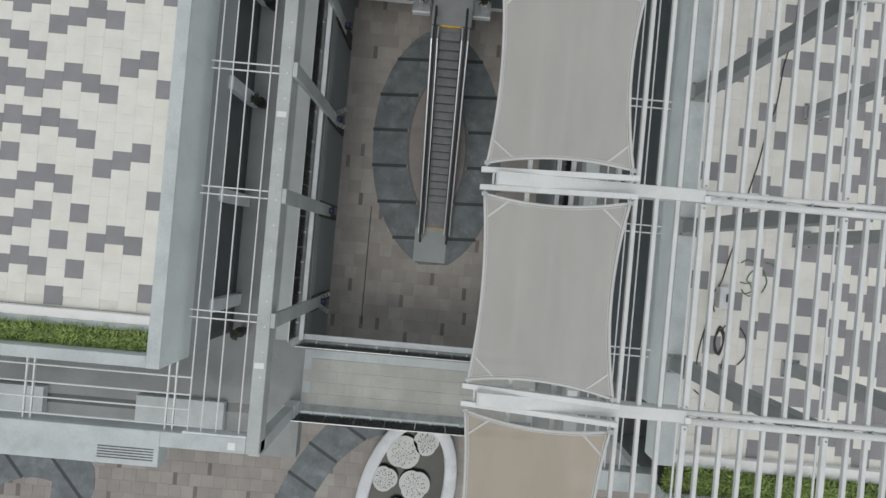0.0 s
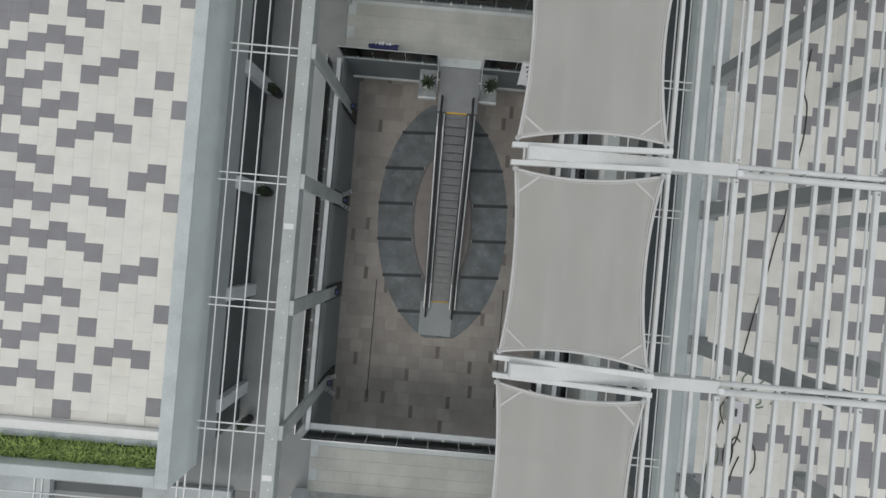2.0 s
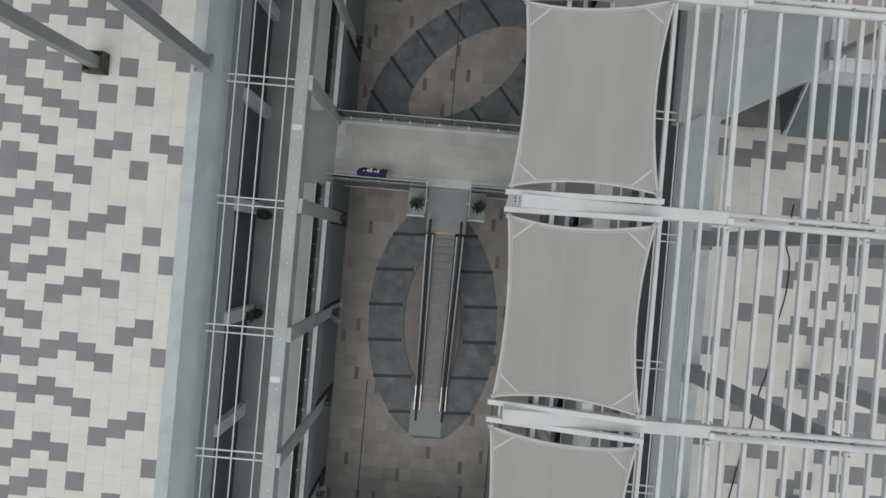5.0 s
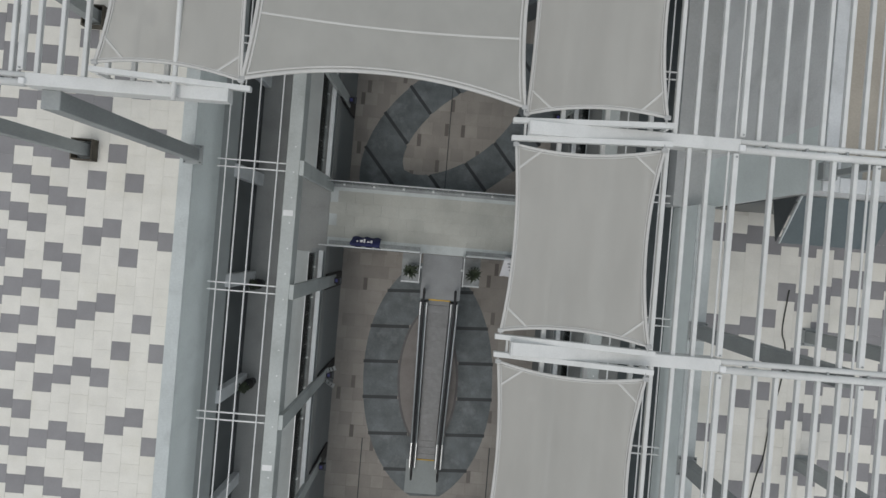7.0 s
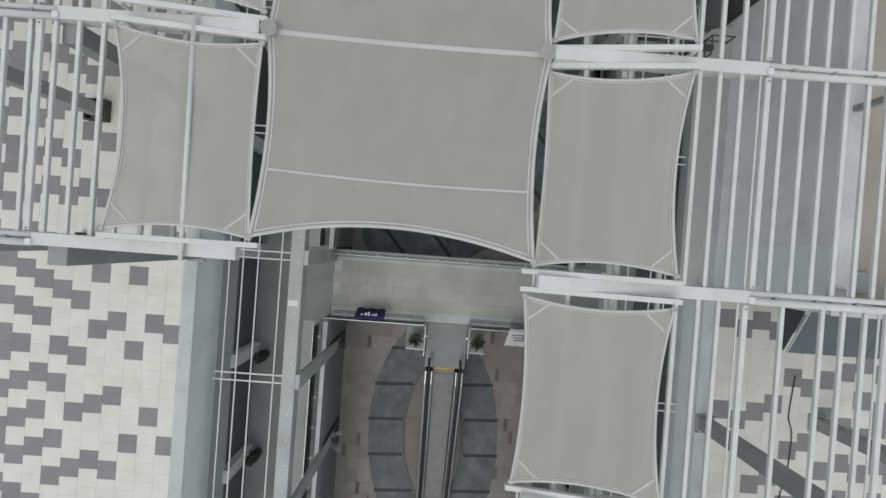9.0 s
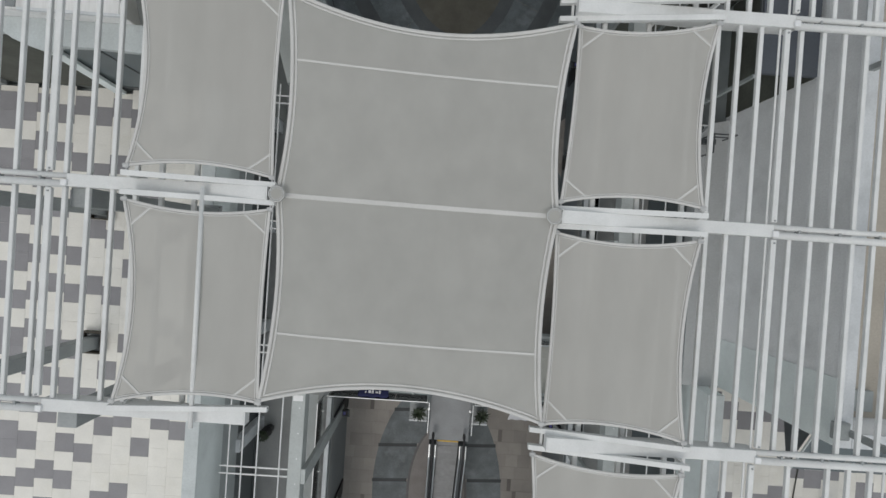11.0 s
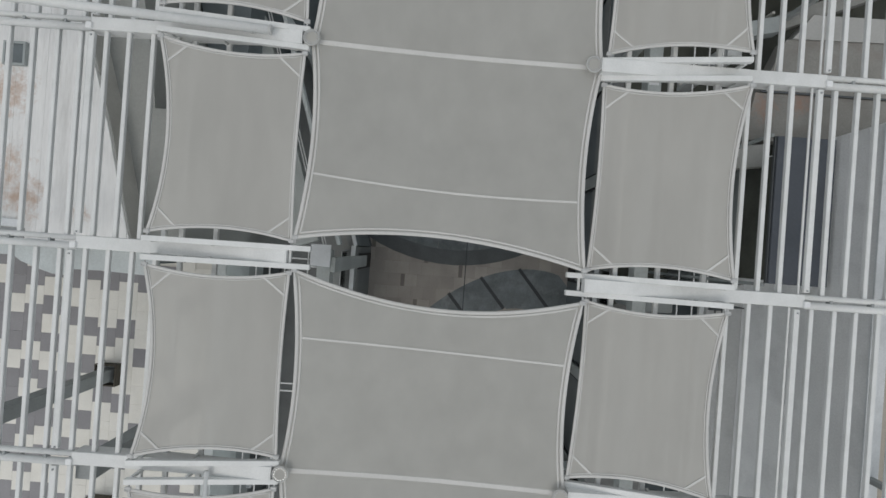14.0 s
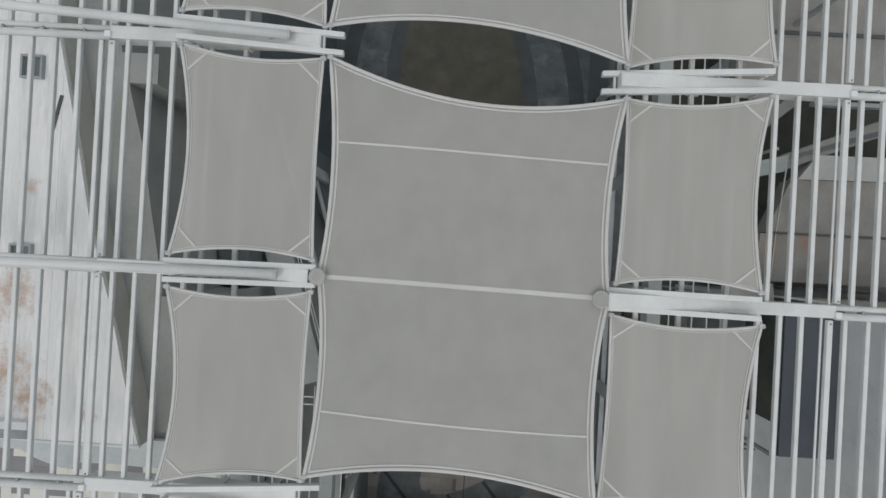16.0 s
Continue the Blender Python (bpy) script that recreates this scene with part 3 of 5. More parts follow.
# pale strips laid on the floor to paint the reflection in the balustrade glass
setting("walkway_edge", band_mat, "pale strip painting the glass reflection along the walkway edge", (-7.95, -7.2, -5.6, 13.2, DECK - 0.02, DECK + 0.01), (-7.95, -7.2, 17.0, 26.5, DECK - 0.02, DECK + 0.01), category="floor")
setting("gutter", gutter_mat, "dark metal gutter along the bridge edge", (-6.61, 5.77, -5.96, -5.36, 4.45, DECK + 0.012), category="gutter")
setting("ledge_north", white_coping, "white ledge along the foot of the bridge beam", (-6.39, -2.6, 13.5, 13.8, 2.0, 2.3), (1.6, 5.55, 13.5, 13.8, 2.0, 2.3), category="ledge")
setting("bridge_beam_north", slate, "slate grey deep beam along the bridge edge", (-6.39, -1.6, 13.53, 13.57, 2.3, DECK + 0.02), (0.75, 5.55, 13.53, 13.57, 2.3, DECK + 0.02), category="beam")


# ---- escalator ----
def escalator():
    t = thing("escalator", "single grey escalator with black handrails up to the bridge", "escalator", at=(MID, 0, 0))
    tan = 4.42 / (10.45 - 2.1)

    def z(y):
        return min(max((y - 2.1) * tan, 0), 4.42) + 0.05
    ys = [0.1, 0.6, 1.4, 2.1, 3.0, 5, 7, 9, 10.45, 11.1, 11.8]
    # truss and outer skins
    for sx in (-1, 1):
        bm = bmesh.new()
        prof = [(y, z(y) + 0.28) for y in ys[1:-1]] + [(y, max(z(y) - 0.85, 0.0)) for y in reversed(ys[1:-1])]
        f = []
        for dx in (0.58, 0.95):
            f.append([bm.verts.new((sx * dx, y, zz)) for y, zz in prof])
        n = len(prof)
        bm.faces.new(f[0])
        bm.faces.new(f[1][::-1])
        for i in range(n):
            bm.faces.new((f[0][i], f[1][i], f[1][(i + 1) % n], f[0][(i + 1) % n]))
        bmesh.ops.recalc_face_normals(bm, faces=bm.faces)
        skirt = part("side_skirt", bm, dark_metal, t)
        for dx, w in ((0.93, 0.05), (0.62, 0.045)):
            bm = bmesh.new()
            pts = [(sx * dx, y, z(y) + 0.31) for y in ys[1:-1]]
            tube(bm, pts, w, 6)
            part("deck_trim", bm, steel, skirt, "bright steel deck trim")
        bm = bmesh.new()
        lo = [bm.verts.new((sx * 0.78, y, z(y) + 0.25)) for y in ys]
        hi = [bm.verts.new((sx * 0.78, y, z(y) + 0.93)) for y in ys]
        for i in range(len(ys) - 1):
            bm.faces.new((lo[i], lo[i + 1], hi[i + 1], hi[i]))
        part("glass_panel", bm, glass, t).visible_shadow = False
        bm = bmesh.new()
        pts = [(sx * 0.78, 0.35, 0.35), (sx * 0.78, 0.1, 0.55), (sx * 0.78, 0.12, 0.85)] + [(sx * 0.78, y, z(y) + 0.98) for y in ys[1:-1]] + [(sx * 0.78, 11.82, 5.32), (sx * 0.78, 11.8, 5.07), (sx * 0.78, 11.55, 4.87)]
        tube(bm, pts, 0.06, 8)
        smooth(part("handrail", bm, rubber, t, "black rubber handrail"))
    # steps
    step = bmesh.new()
    box(step, -0.54, 0.54, -0.195, 0.195, -0.21, 0, bevel=0.006)
    data = mesh("step", step, step_mat)
    y = 1.15
    while y < 11.2:
        ob = part("step", data, None, t)
        k = (y - 2.3) / 0.4
        zz = max(0, min(round(k), 21)) * 0.4 * tan
        ob.location = (0, y, min(zz, 4.45) + 0.03)
        y += 0.4
    boxes("landing_plate", concrete_dark, t, (-1.15, 0.8, -1.1, 0.95, -0.05, 0.035), bevel=0.01)
    boxes("landing_plate", landing_mat, t, (-1.0, 1.05, 11.26, 13.55, 4.4, 4.57), bevel=0.01)
    boxes("comb_plate", yellow, t, (-0.54, 0.54, 0.95, 1.02, 0.0, 0.05), label="worn yellow comb edge")
    boxes("comb_plate", yellow, t, (-0.54, 0.54, 11.19, 11.26, 4.4, 4.58), label="worn yellow comb edge")
    return t


escalator()
for sx in (-2.0, 1.16):
    setting("pot_ledge", gutter_mat, "small dark ledge with a white edge beside the escalator head", (sx - 0.5, sx + 0.42, 12.08, 13.5, 3.9, 4.16), category="ledge")
    setting("pot_ledge_edge", white_coping, "white edge of the small ledge", (sx - 0.5, sx + 0.42, 12.0, 12.08, 3.9, 4.18), category="ledge")


def potted_plant(x, y, z, seed):
    rng = random.Random(seed)
    t = thing("potted_plant", "small green plant in a white pot beside the escalator head", "plant", "potted plants", at=(x, y, z))
    bm = bmesh.new()
    bmesh.ops.create_cone(bm, cap_ends=True, segments=16, radius1=0.17, radius2=0.24, depth=0.45, matrix=Matrix.Translation((0, 0, 0.225)))
    part("pot", bm, pot_mat, t)
    bm = bmesh.new()
    for i in range(70):
        a, ln = rng.uniform(0, 6.283), rng.uniform(0.18, 0.46)
        up = rng.uniform(0.3, 1.0)
        base = Vector((rng.uniform(-0.1, 0.1), rng.uniform(0.0, 0.16), 0.45))
        tip = base + Vector((math.cos(a) * ln, math.sin(a) * ln, up * ln))
        mid = (base + tip) / 2 + Vector((0, 0, 0.1))
        sd = Vector((-math.sin(a), math.cos(a), 0)) * 0.05
        v = [bm.verts.new(p) for p in (base, mid + sd, tip, mid - sd)]
        bm.faces.new(v)
    part("leaves", bm, plant_mat, t)
    return t


potted_plant(-2.0, 12.55, 4.16, 1)
potted_plant(1.2, 12.6, 4.16, 2)


# ---- gallery frame over the walkways ----
def gallery(s, tag):
    def X(u):
        return MID + s * u
    ys, end = (BAYS[:7], 27.3) if s < 0 else (BAYS, 66)
    edge = thing(f"gallery_beam", "pale grey concrete edge beam over the walkway", "beam", "gallery beams")
    lo, hi = sorted((X(6.04), X(6.58)))
    boxes("beam", beam_mat, edge, (lo, hi, -9.12, end, 9.35, 9.98), bevel=0.02)
    for y in ys[::2]:
        boxes("cover_plate", white_rod, edge, (lo + 0.05, hi - 0.1, y - 1.95, y - 1.72, 9.975, 9.988), label="small white cover plate")
    for k in range(24):
        bm = bmesh.new()
        x, y = (lo + hi) / 2 + 0.06, -6.0 + k * 1.02
        rod(bm, (x, y, 9.975), (x, y, 9.99), 0.03, 8)
        part("stud", bm, white_rod, edge)
    # rods
    for u in (6.98, 7.9, 8.5, 9.05):
        t = thing("trellis_rod", "long thin white steel rod over the walkway", "rod", "trellis rods")
        bm = bmesh.new()
        rod(bm, (X(u), -8.75, 9.8), (X(u), end, 9.8), 0.03, 8)
        part("rod", bm, white_rod, t)
    for y in ys:
        t = thing("trellis_tie", "pair of thin white tie bars across the walkway", "rod", "trellis ties")
        for dy in (-0.15, 0.15):
            a, b = sorted((X(6.4), X(9.4)))
            boxes("tie", white_rod, t, (a, b, y + dy - 0.025, y + dy + 0.025, 9.72, 9.77))
        c = thing("gallery_column", "pale grey flat column from beam to walkway edge", "column", "gallery columns")
        a, b = sorted((X(5.86), X(6.035)))
        shaft = boxes("shaft", beam_mat, c, (a, b, y - 0.30, y + 0.30, 2.2, 9.97), bevel=0.01)
        a, b = sorted((X(5.93), X(6.0)))
        # black box painting the shadow where the column drops below the walkway
        boxes("recess", rubber, c, (a, b, y - 0.42, y + 0.42, 0.4, DECK - 0.35), label="black panel painting the shaded gap between shop front panels")
        p = thing("pilaster", "white pilaster on the shop front", "column", "shop pilasters")
        a, b = sorted((X(9.45 if s < 0 else 9.5), X(9.82 if s < 0 else 10.08)))
        boxes("shaft", white_coping, p, (a, b, y - 0.3, y + 0.3, DECK, 7.62 if s < 0 else 9.32), bevel=0.02)


gallery(-1, "west")
gallery(1, "east")
# the west gallery turns outwards where the court widens
BEND, TURN = (-6.4, 27.5), radians(17.5)


def turned(name, label, category, group="", kind="", z=0.0):
    t = thing(name, label, category, group, kind, at=(*BEND, z))
    t.rotation_euler = (0, 0, TURN)
    return t


t = turned("gallery_beam", "slim pale concrete edge beam along the turned gallery", "beam", "gallery beams", z=9.6)
boxes("beam", concrete, t, (0.13, 0.28, -0.05, 14, 0, 0.36), bevel=0.02)
t = turned("gallery_roof", "grey rendered roof slab over the turned gallery", "roof", z=9.5)
boxes("slab", beam_mat, t, (-1.6, -0.55, 0.3, 14, 0, 0.44), bevel=0.02)
for x in (-0.32, -0.42):
    t = turned("trellis_rod", "long thin white steel rod over the turned walkway", "rod", "trellis rods", z=9.77)
    bm = bmesh.new()
    rod(bm, (x, 0.1, 0.03), (x, 14, 0.03), 0.025, 8)
    part("rod", bm, white_rod, t)
t = turned("balustrade", "slate grey upstand with white coping along the turned walkway", "balustrade", "court balustrades", z=4.2)
boxes("top_rail", white_coping, t, (-0.09, 0.09, 0.0, 14, 0.93, 1.025), bevel=0.015)
for k in range(9):
    boxes("panel", shopfront, t, (-0.05, 0.05, 0.004 + k * 1.55, 1.546 + k * 1.55, 0, 0.93), bevel=0.004, label="slate grey upstand panel")
t = turned("turned_walkway", "grey concrete walkway slab along the turned gallery", "floor", kind="structure", z=3.9)
boxes("slab", deck_mat, t, (-3.2, 0.02, 0.05, 14, 0, DECK - 3.904))
boxes("gutter", gutter_mat, t, (-0.45, -0.06, 0.1, 14, DECK - 3.904, DECK - 3.894))
t = turned("turned_shop_front", "slate grey ground floor shop front under the turned walkway", "wall", kind="structure")
boxes("wall", shopfront, t, (-0.35, -0.03, 0.02, 14, -0.01, 3.9))
boxes("plinth", dark_metal, t, (-0.02, 0.03, 0.02, 14, -0.01, 0.3))
for y in (4.6, 9.4):
    t = turned("gallery_column", "pale grey flat column on the turned gallery", "column", "gallery columns", z=3.55)
    boxes("shaft", concrete, t, (0.06, 0.30, y - 0.3, y + 0.3, 0, 6.05), bevel=0.02)
# front gallery along the south face of the west building
front = thing("gallery_beam", "pale grey concrete edge beam along the south front", "beam", "gallery beams")
boxes("beam", concrete, front, (-40, -10.45, -9.95, -8.5, 9.3, 9.98), (-10.45, -7.01, -9.12, -8.5, 9.3, 9.976), bevel=0.02)
boxes("inner_strip", white_coping, front, (-9.6, -7.02, -8.5, -8.42, 9.55, 9.96), label="white painted strip")
boxes("patch", white_rod, front, (-7.72, -7.42, -9.0, -8.7, 9.975, 9.99), label="white cover plate")
for k in range(5):
    boxes("vent_slot", dark_metal, front, (-12.9, -10.65, -9.72 + k * 0.11, -9.67 + k * 0.11, 9.97, 9.985), label="dark vent slot")
front_e = thing("gallery_beam", "pale grey concrete edge beam along the south front", "beam", "gallery beams")
boxes("beam", concrete, front_e, (6.17, 40, -9.3, -8.5, 9.3, 9.98), bevel=0.02)
for y in (-6.3, -7.0, -7.6, -8.25):
    t = thing("trellis_rod", "long thin white steel rod over the front walkway", "rod", "trellis rods")
    bm = bmesh.new()
    rod(bm, (-40, y, 9.8), (-9.45, y, 9.8), 0.035, 8)
    part("rod", bm, white_rod, t)
for x in (-10.26, -16.0, -21.7):
    t = thing("trellis_tie", "pair of thin white tie bars across the front walkway", "rod", "trellis ties")
    for dx in (-0.15, 0.15):
        boxes("tie", white_rod, t, (x + dx - 0.03, x + dx + 0.03, -8.75, -5.7, 9.72, 9.79))
setting("walkway_south", deck_mat, "grey concrete walkway along the south front", (-40, -11.33, -11.6, -4.5, 3.9, DECK), (10.5, 40, -11.6, -4.5, 3.9, DECK), category="floor")
setting("wall_south_west", concrete_dark, "grey wall below the planter on the south front", (-40, -11.3, -5.2, -4.6, DECK, 10.06), category="wall")
setting("wall_south_ground", slate, "slate grey ground floor front", (-40, -6.45, -9.6, -9.3, -0.01, 3.9), category="wall")
corner_post = thing("corner_column", "pale column on a white pedestal under the beam corner", "column", "corner columns", at=(-6.7, -8.95, DECK))
boxes("pedestal", white_coping, corner_post, (-0.32, 0.3, -0.32, 0.32, 0, 0.9), bevel=0.02)
boxes("shaft", concrete, corner_post, (-0.24, 0.24, -0.3, 0.3, 0.9, 5.2), bevel=0.02)


# ---- planters on the terraces ----
def planter(tag, x0, x1, y0, y1, seed, kerb, ledge):
    t = setting(f"planter_{tag}", concrete, "concrete trough planter with grass on the terrace edge", (x0, x1, y0 - 0.45, y0, 10.0, COPE), (x0, x1, y1, y1 + ledge, 10.0, ROOF + 0.27), bevel=0.02, category="planter")
    setting(f"kerb_{tag}", kerb_white, "white kerb in front of the grass trough", (x0, x1, y1 + ledge, y1 + ledge + kerb, 10.0, ROOF + 0.28), bevel=0.02, category="kerb")
    setting(f"soil_{tag}", soil, "dark soil in the trough", (x0, x1, y0, y1, 10.0, 10.4), category="soil")
    rng = random.Random(seed)
    verts, faces = [], []
    for tuft in range(int((x1 - x0) * 85)):
        tx, ty = rng.uniform(x0 + 0.05, x1 - 0.05), rng.uniform(y0 + 0.03, y1 - 0.06)
        tall = rng.uniform(0.9, 1.9) * (0.75 if ty > y1 - 0.2 else 1.0)
        for i in range(rng.randint(12, 30)):
            a, ln, lean = rng.uniform(0, 6.283), tall * rng.uniform(0.10, 0.26), rng.uniform(0.3, 1.4)
            dx, dy = math.cos(a), math.sin(a)
            x, y = tx + dx * 0.03, ty + dy * 0.03
            w = rng.uniform(0.012, 0.026)
            k = len(verts)
            mx, my, mz = x + dx * ln * lean * 0.55, y + dy * ln * lean * 0.55, 10.39 + ln * 0.75
            verts += [(x - dy * w, y + dx * w, 10.39), (x + dy * w, y - dx * w, 10.39), (mx + dy * w, my - dx * w, mz), (mx - dy * w, my + dx * w, mz), (x + dx * ln * lean, y + dy * ln * lean, 10.39 + ln * 0.8)]
            faces += [(k, k + 1, k + 2, k + 3), (k + 3, k + 2, k + 4)]
    me = bpy.data.meshes.new("grass")
    me.from_pydata(verts, [], faces)
    me.materials.append(grass_mat)
    tagged(new("grass", me), "green ornamental grass growing in the terrace trough", "grass", kind="stuff")


planter("west", -26, -10.55, -5.2, -4.52, 3, 0.36, 0.29)
planter("east", 9.58, 24, -8.85, -7.95, 5, 0.45, 0.05)


# ---- pergola steel ----
def columns_at(x, y, z0, label):
    t = thing("pergola_column", label, "column", "pergola columns", at=(x, y, z0))
    boxes("shaft", column_mat, t, (-0.23, 0.23, -0.23, 0.23, 0.02, TOP - 0.3 - z0), bevel=0.015)
    plate = boxes("base_plate", column_mat, t, (-0.36, 0.36, -0.36, 0.36, 0, 0.03), bevel=0.005)
    for a in (-0.29, 0.29):
        for b in (-0.29, 0.29):
            bm = bmesh.new()
            rod(bm, (a, b, 0.02), (a, b, 0.09), 0.025, 6)
            part("bolt", bm, dark_metal, plate)


def pergola_beam(y, s, tip, start, neck, joint, far, low, high, hub, sides=(-1, 1)):
    """One cantilever beam line; s = 1 runs east, -1 west. The level main beam begins at start; the side arms
    that hold the sails climb from low at the tip to high at the neck."""
    t = thing("pergola_beam", "white painted steel cantilever beam with raised side arms", "beam", "pergola beams", at=(tip, y, TOP))

    def X(x):
        return (x - tip)
    def span(a, b):
        return min(X(a), X(b)), max(X(a), X(b))

    def taper(name, rows):
        """A box of changing section along x: rows of (x, half width, top, bottom, middle y)."""
        bm = bmesh.new()
        v = [[bm.verts.new((x, m + a, b)) for a, b in ((-w, bottom), (w, bottom), (w, top), (-w, top))] for x, w, top, bottom, m in rows]
        for a, b in zip(v, v[1:]):
            for k in range(4):
                bm.faces.new((a[k], a[(k + 1) % 4], b[(k + 1) % 4], b[k]))
        bm.faces.new(v[0][::-1])
        bm.faces.new(v[-1])
        bmesh.ops.recalc_face_normals(bm, faces=bm.faces)
        bmesh.ops.bevel(bm, geom=[e for e in bm.edges], offset=0.008, segments=1, affect="EDGES")
        return part(name, bm, white_steel, t)
    x0, x1 = X(start), X(neck)
    main = taper("main_beam", [(x0, 0.155, 0.02, -0.22, 0), (x0 + (x1 - x0) * 0.45, 0.15, 0.0, -0.34, 0), (x1, 0.15, -0.03, -0.45, 0)])
    boxes("end_plate", white_steel, main, (min(x0 - s * 0.03, x0 - s * 0.002), max(x0 - s * 0.03, x0 - s * 0.002), -0.165, 0.165, -0.24, 0.03), bevel=0.004)
    boxes("rear_beam", white_steel, t, (*span(neck - s * 0.02, joint), -0.148, 0.148, -0.42, -0.03), bevel=0.012)
    end = neck - s * 0.16
    for side in sides:
        arm = taper("side_arm", [(0, 0.062, low - TOP, low - TOP - 0.13, side * 0.21), (X(end), 0.062, high - TOP, high - TOP - 0.13, side * 0.21)])
        for f in (0.12, 0.62, 0.97):
            xx = X(end) * f
            top = low + (high - low) * f - TOP - 0.12
            if top - 0.02 > -0.4 and abs(xx) > abs(x0):
                boxes("gusset", white_steel, arm, (xx - 0.03, xx + 0.03, min(side * 0.13, side * 0.2), max(side * 0.13, side * 0.2), -0.36, top))
    if len(sides) == 2:
        boxes("spreader", white_steel, t, (*span(start - s * 0.10, start - s * 0.05), -0.16, 0.16, low - TOP - 0.11, low - TOP - 0.04))
    boxes("bracket", white_rod, t, (*span(joint - s * 0.05, joint + s * 0.09), -0.14, 0.0, -0.42, 0.03), bevel=0.01)
    bm = bmesh.new()
    rod(bm, (X(joint), 0.09, -0.09), (X(far), 0.09, -0.09), 0.066, 10)
    smooth(part("rear_tube", bm, white_steel, t))
    bm = bmesh.new()
    rod(bm, (X(joint), -0.10, -0.07), (X(far), -0.10, -0.07), 0.085, 10)
    smooth(part("rear_tube", bm, white_steel, t))
    q = joint + s * 0.6
    while abs(q - joint) < abs(far - joint):
        boxes("clip", column_mat, t, (X(q) - 0.025, X(q) + 0.025, -0.03, 0.05, -0.16, -0.02))
        q += s * 0.95
    if hub:
        bm = bmesh.new()
        bmesh.ops.create_cone(bm, cap_ends=True, segments=28, radius1=0.2, radius2=0.192, depth=0.012, matrix=Matrix.Translation((-s * 0.06, 0, 0.0)))
        plate = part("hub_plate", bm, cloth_big, t, "round clamp ring sewn into the membrane")
        boxes("clevis", dark_metal, t, (*span(tip + s * 0.02, start - s * 0.03), -0.09, -0.05, -0.14, -0.04), (*span(tip + s * 0.02, start - s * 0.03), 0.05, 0.09, -0.14, -0.04))
        bm = bmesh.new()
        ring = [(-s * 0.06 + 0.175 * math.cos(2 * math.pi * k / 24), 0.175 * math.sin(2 * math.pi * k / 24), 0.01) for k in range(25)]
        tube(bm, ring, 0.014, 6)
        part("clamp_ring", bm, hub_mat, plate, "galvanised ring")
        for k in range(14):
            a = 2 * math.pi * k / 14
            bm = bmesh.new()
            rod(bm, (-s * 0.06 + 0.135 * math.cos(a), 0.135 * math.sin(a), 0.003), (-s * 0.06 + 0.135 * math.cos(a), 0.135 * math.sin(a), 0.024), 0.014, 6)
            part("bolt", bm, steel, plate)
    return t


def prop(x, y, z0):
    """Short steel post that carries a beam on the wall or roof under it."""
    t = thing("support_post", "short grey steel post under the pergola beam", "post", "support posts", at=(x, y, z0))
    boxes("post", column_mat, t, (-0.08, 0.08, -0.08, 0.08, 0, TOP - 0.43 - z0))


# the east beam lines reach a little further out towards the north
SHIFT_E = {6: 0.03, 7: 0.05, 8: 0.2, 9: 0.36}
footing_mat = material("brown_footing", (0.085, 0.075, 0.06), 0.9, var=0.3, scale=2.0, stain=(0.3, 0.26, 0.2), stain_amount=0.5)
for i, y in enumerate(BEAMS):
    hub = i in (7, 9, 11)
    drift = SHIFT_E.get(i, 0.0 if i < 10 else 0.45)
    pergola_beam(y, 1, (1.12 if hub else 0.88) + drift * 0.25, 1.26 + drift * 0.25, 4.58 + drift * 0.4, 6.15 + drift, 13.5, 17.74, 18.36, hub)
    if -6 < y < 16.3:
        columns_at(9.3, y - 0.12, COPE, "grey square steel column on the parapet")
        columns_at(14.4, y - 0.12, ROOF, "grey square steel column on the terrace")
    elif y > 16.3:
        prop(10.15, min(y, 31.88) if y < 33 else y, 15.77 if y < 33 else 11.1 if y < 38 else 11.0)
    else:
        prop(9.9, y, COPE if y > -9 else 0)
for i, y in enumerate(BEAMS_W):
    hub = i in (1, 3, 5)
    pergola_beam(y, -1, -5.42 if hub else -5.05 if i else -5.28, -5.6 if i else -5.77, -8.82, -10.2 if i == 1 else -10.47, -18, 17.95, 18.45, hub, (-1, 1) if i else (1,))
    if y < 26:
        columns_at(-10.05, y - 0.38, COPE, "grey square steel column on the parapet")
        columns_at(-14.8, y - 0.42, ROOF, "grey square steel column on the terrace")
        foot = thing("column_footing", "rusty brown weathered block at the column foot", "block", "column footings", at=(-14.8, y - 0.42, ROOF))
        boxes("block", footing_mat, foot, (-0.42, -0.37, -0.42, 0.42, 0, 0.34), (0.37, 0.42, -0.42, 0.42, 0, 0.34), (-0.37, 0.37, -0.42, -0.37, 0, 0.34), (-0.37, 0.37, 0.37, 0.42, 0, 0.34), label="brown edging boards")
    else:
        prop(-16.5, y, 15.6)

rng = random.Random(12)
slat_mesh = {}


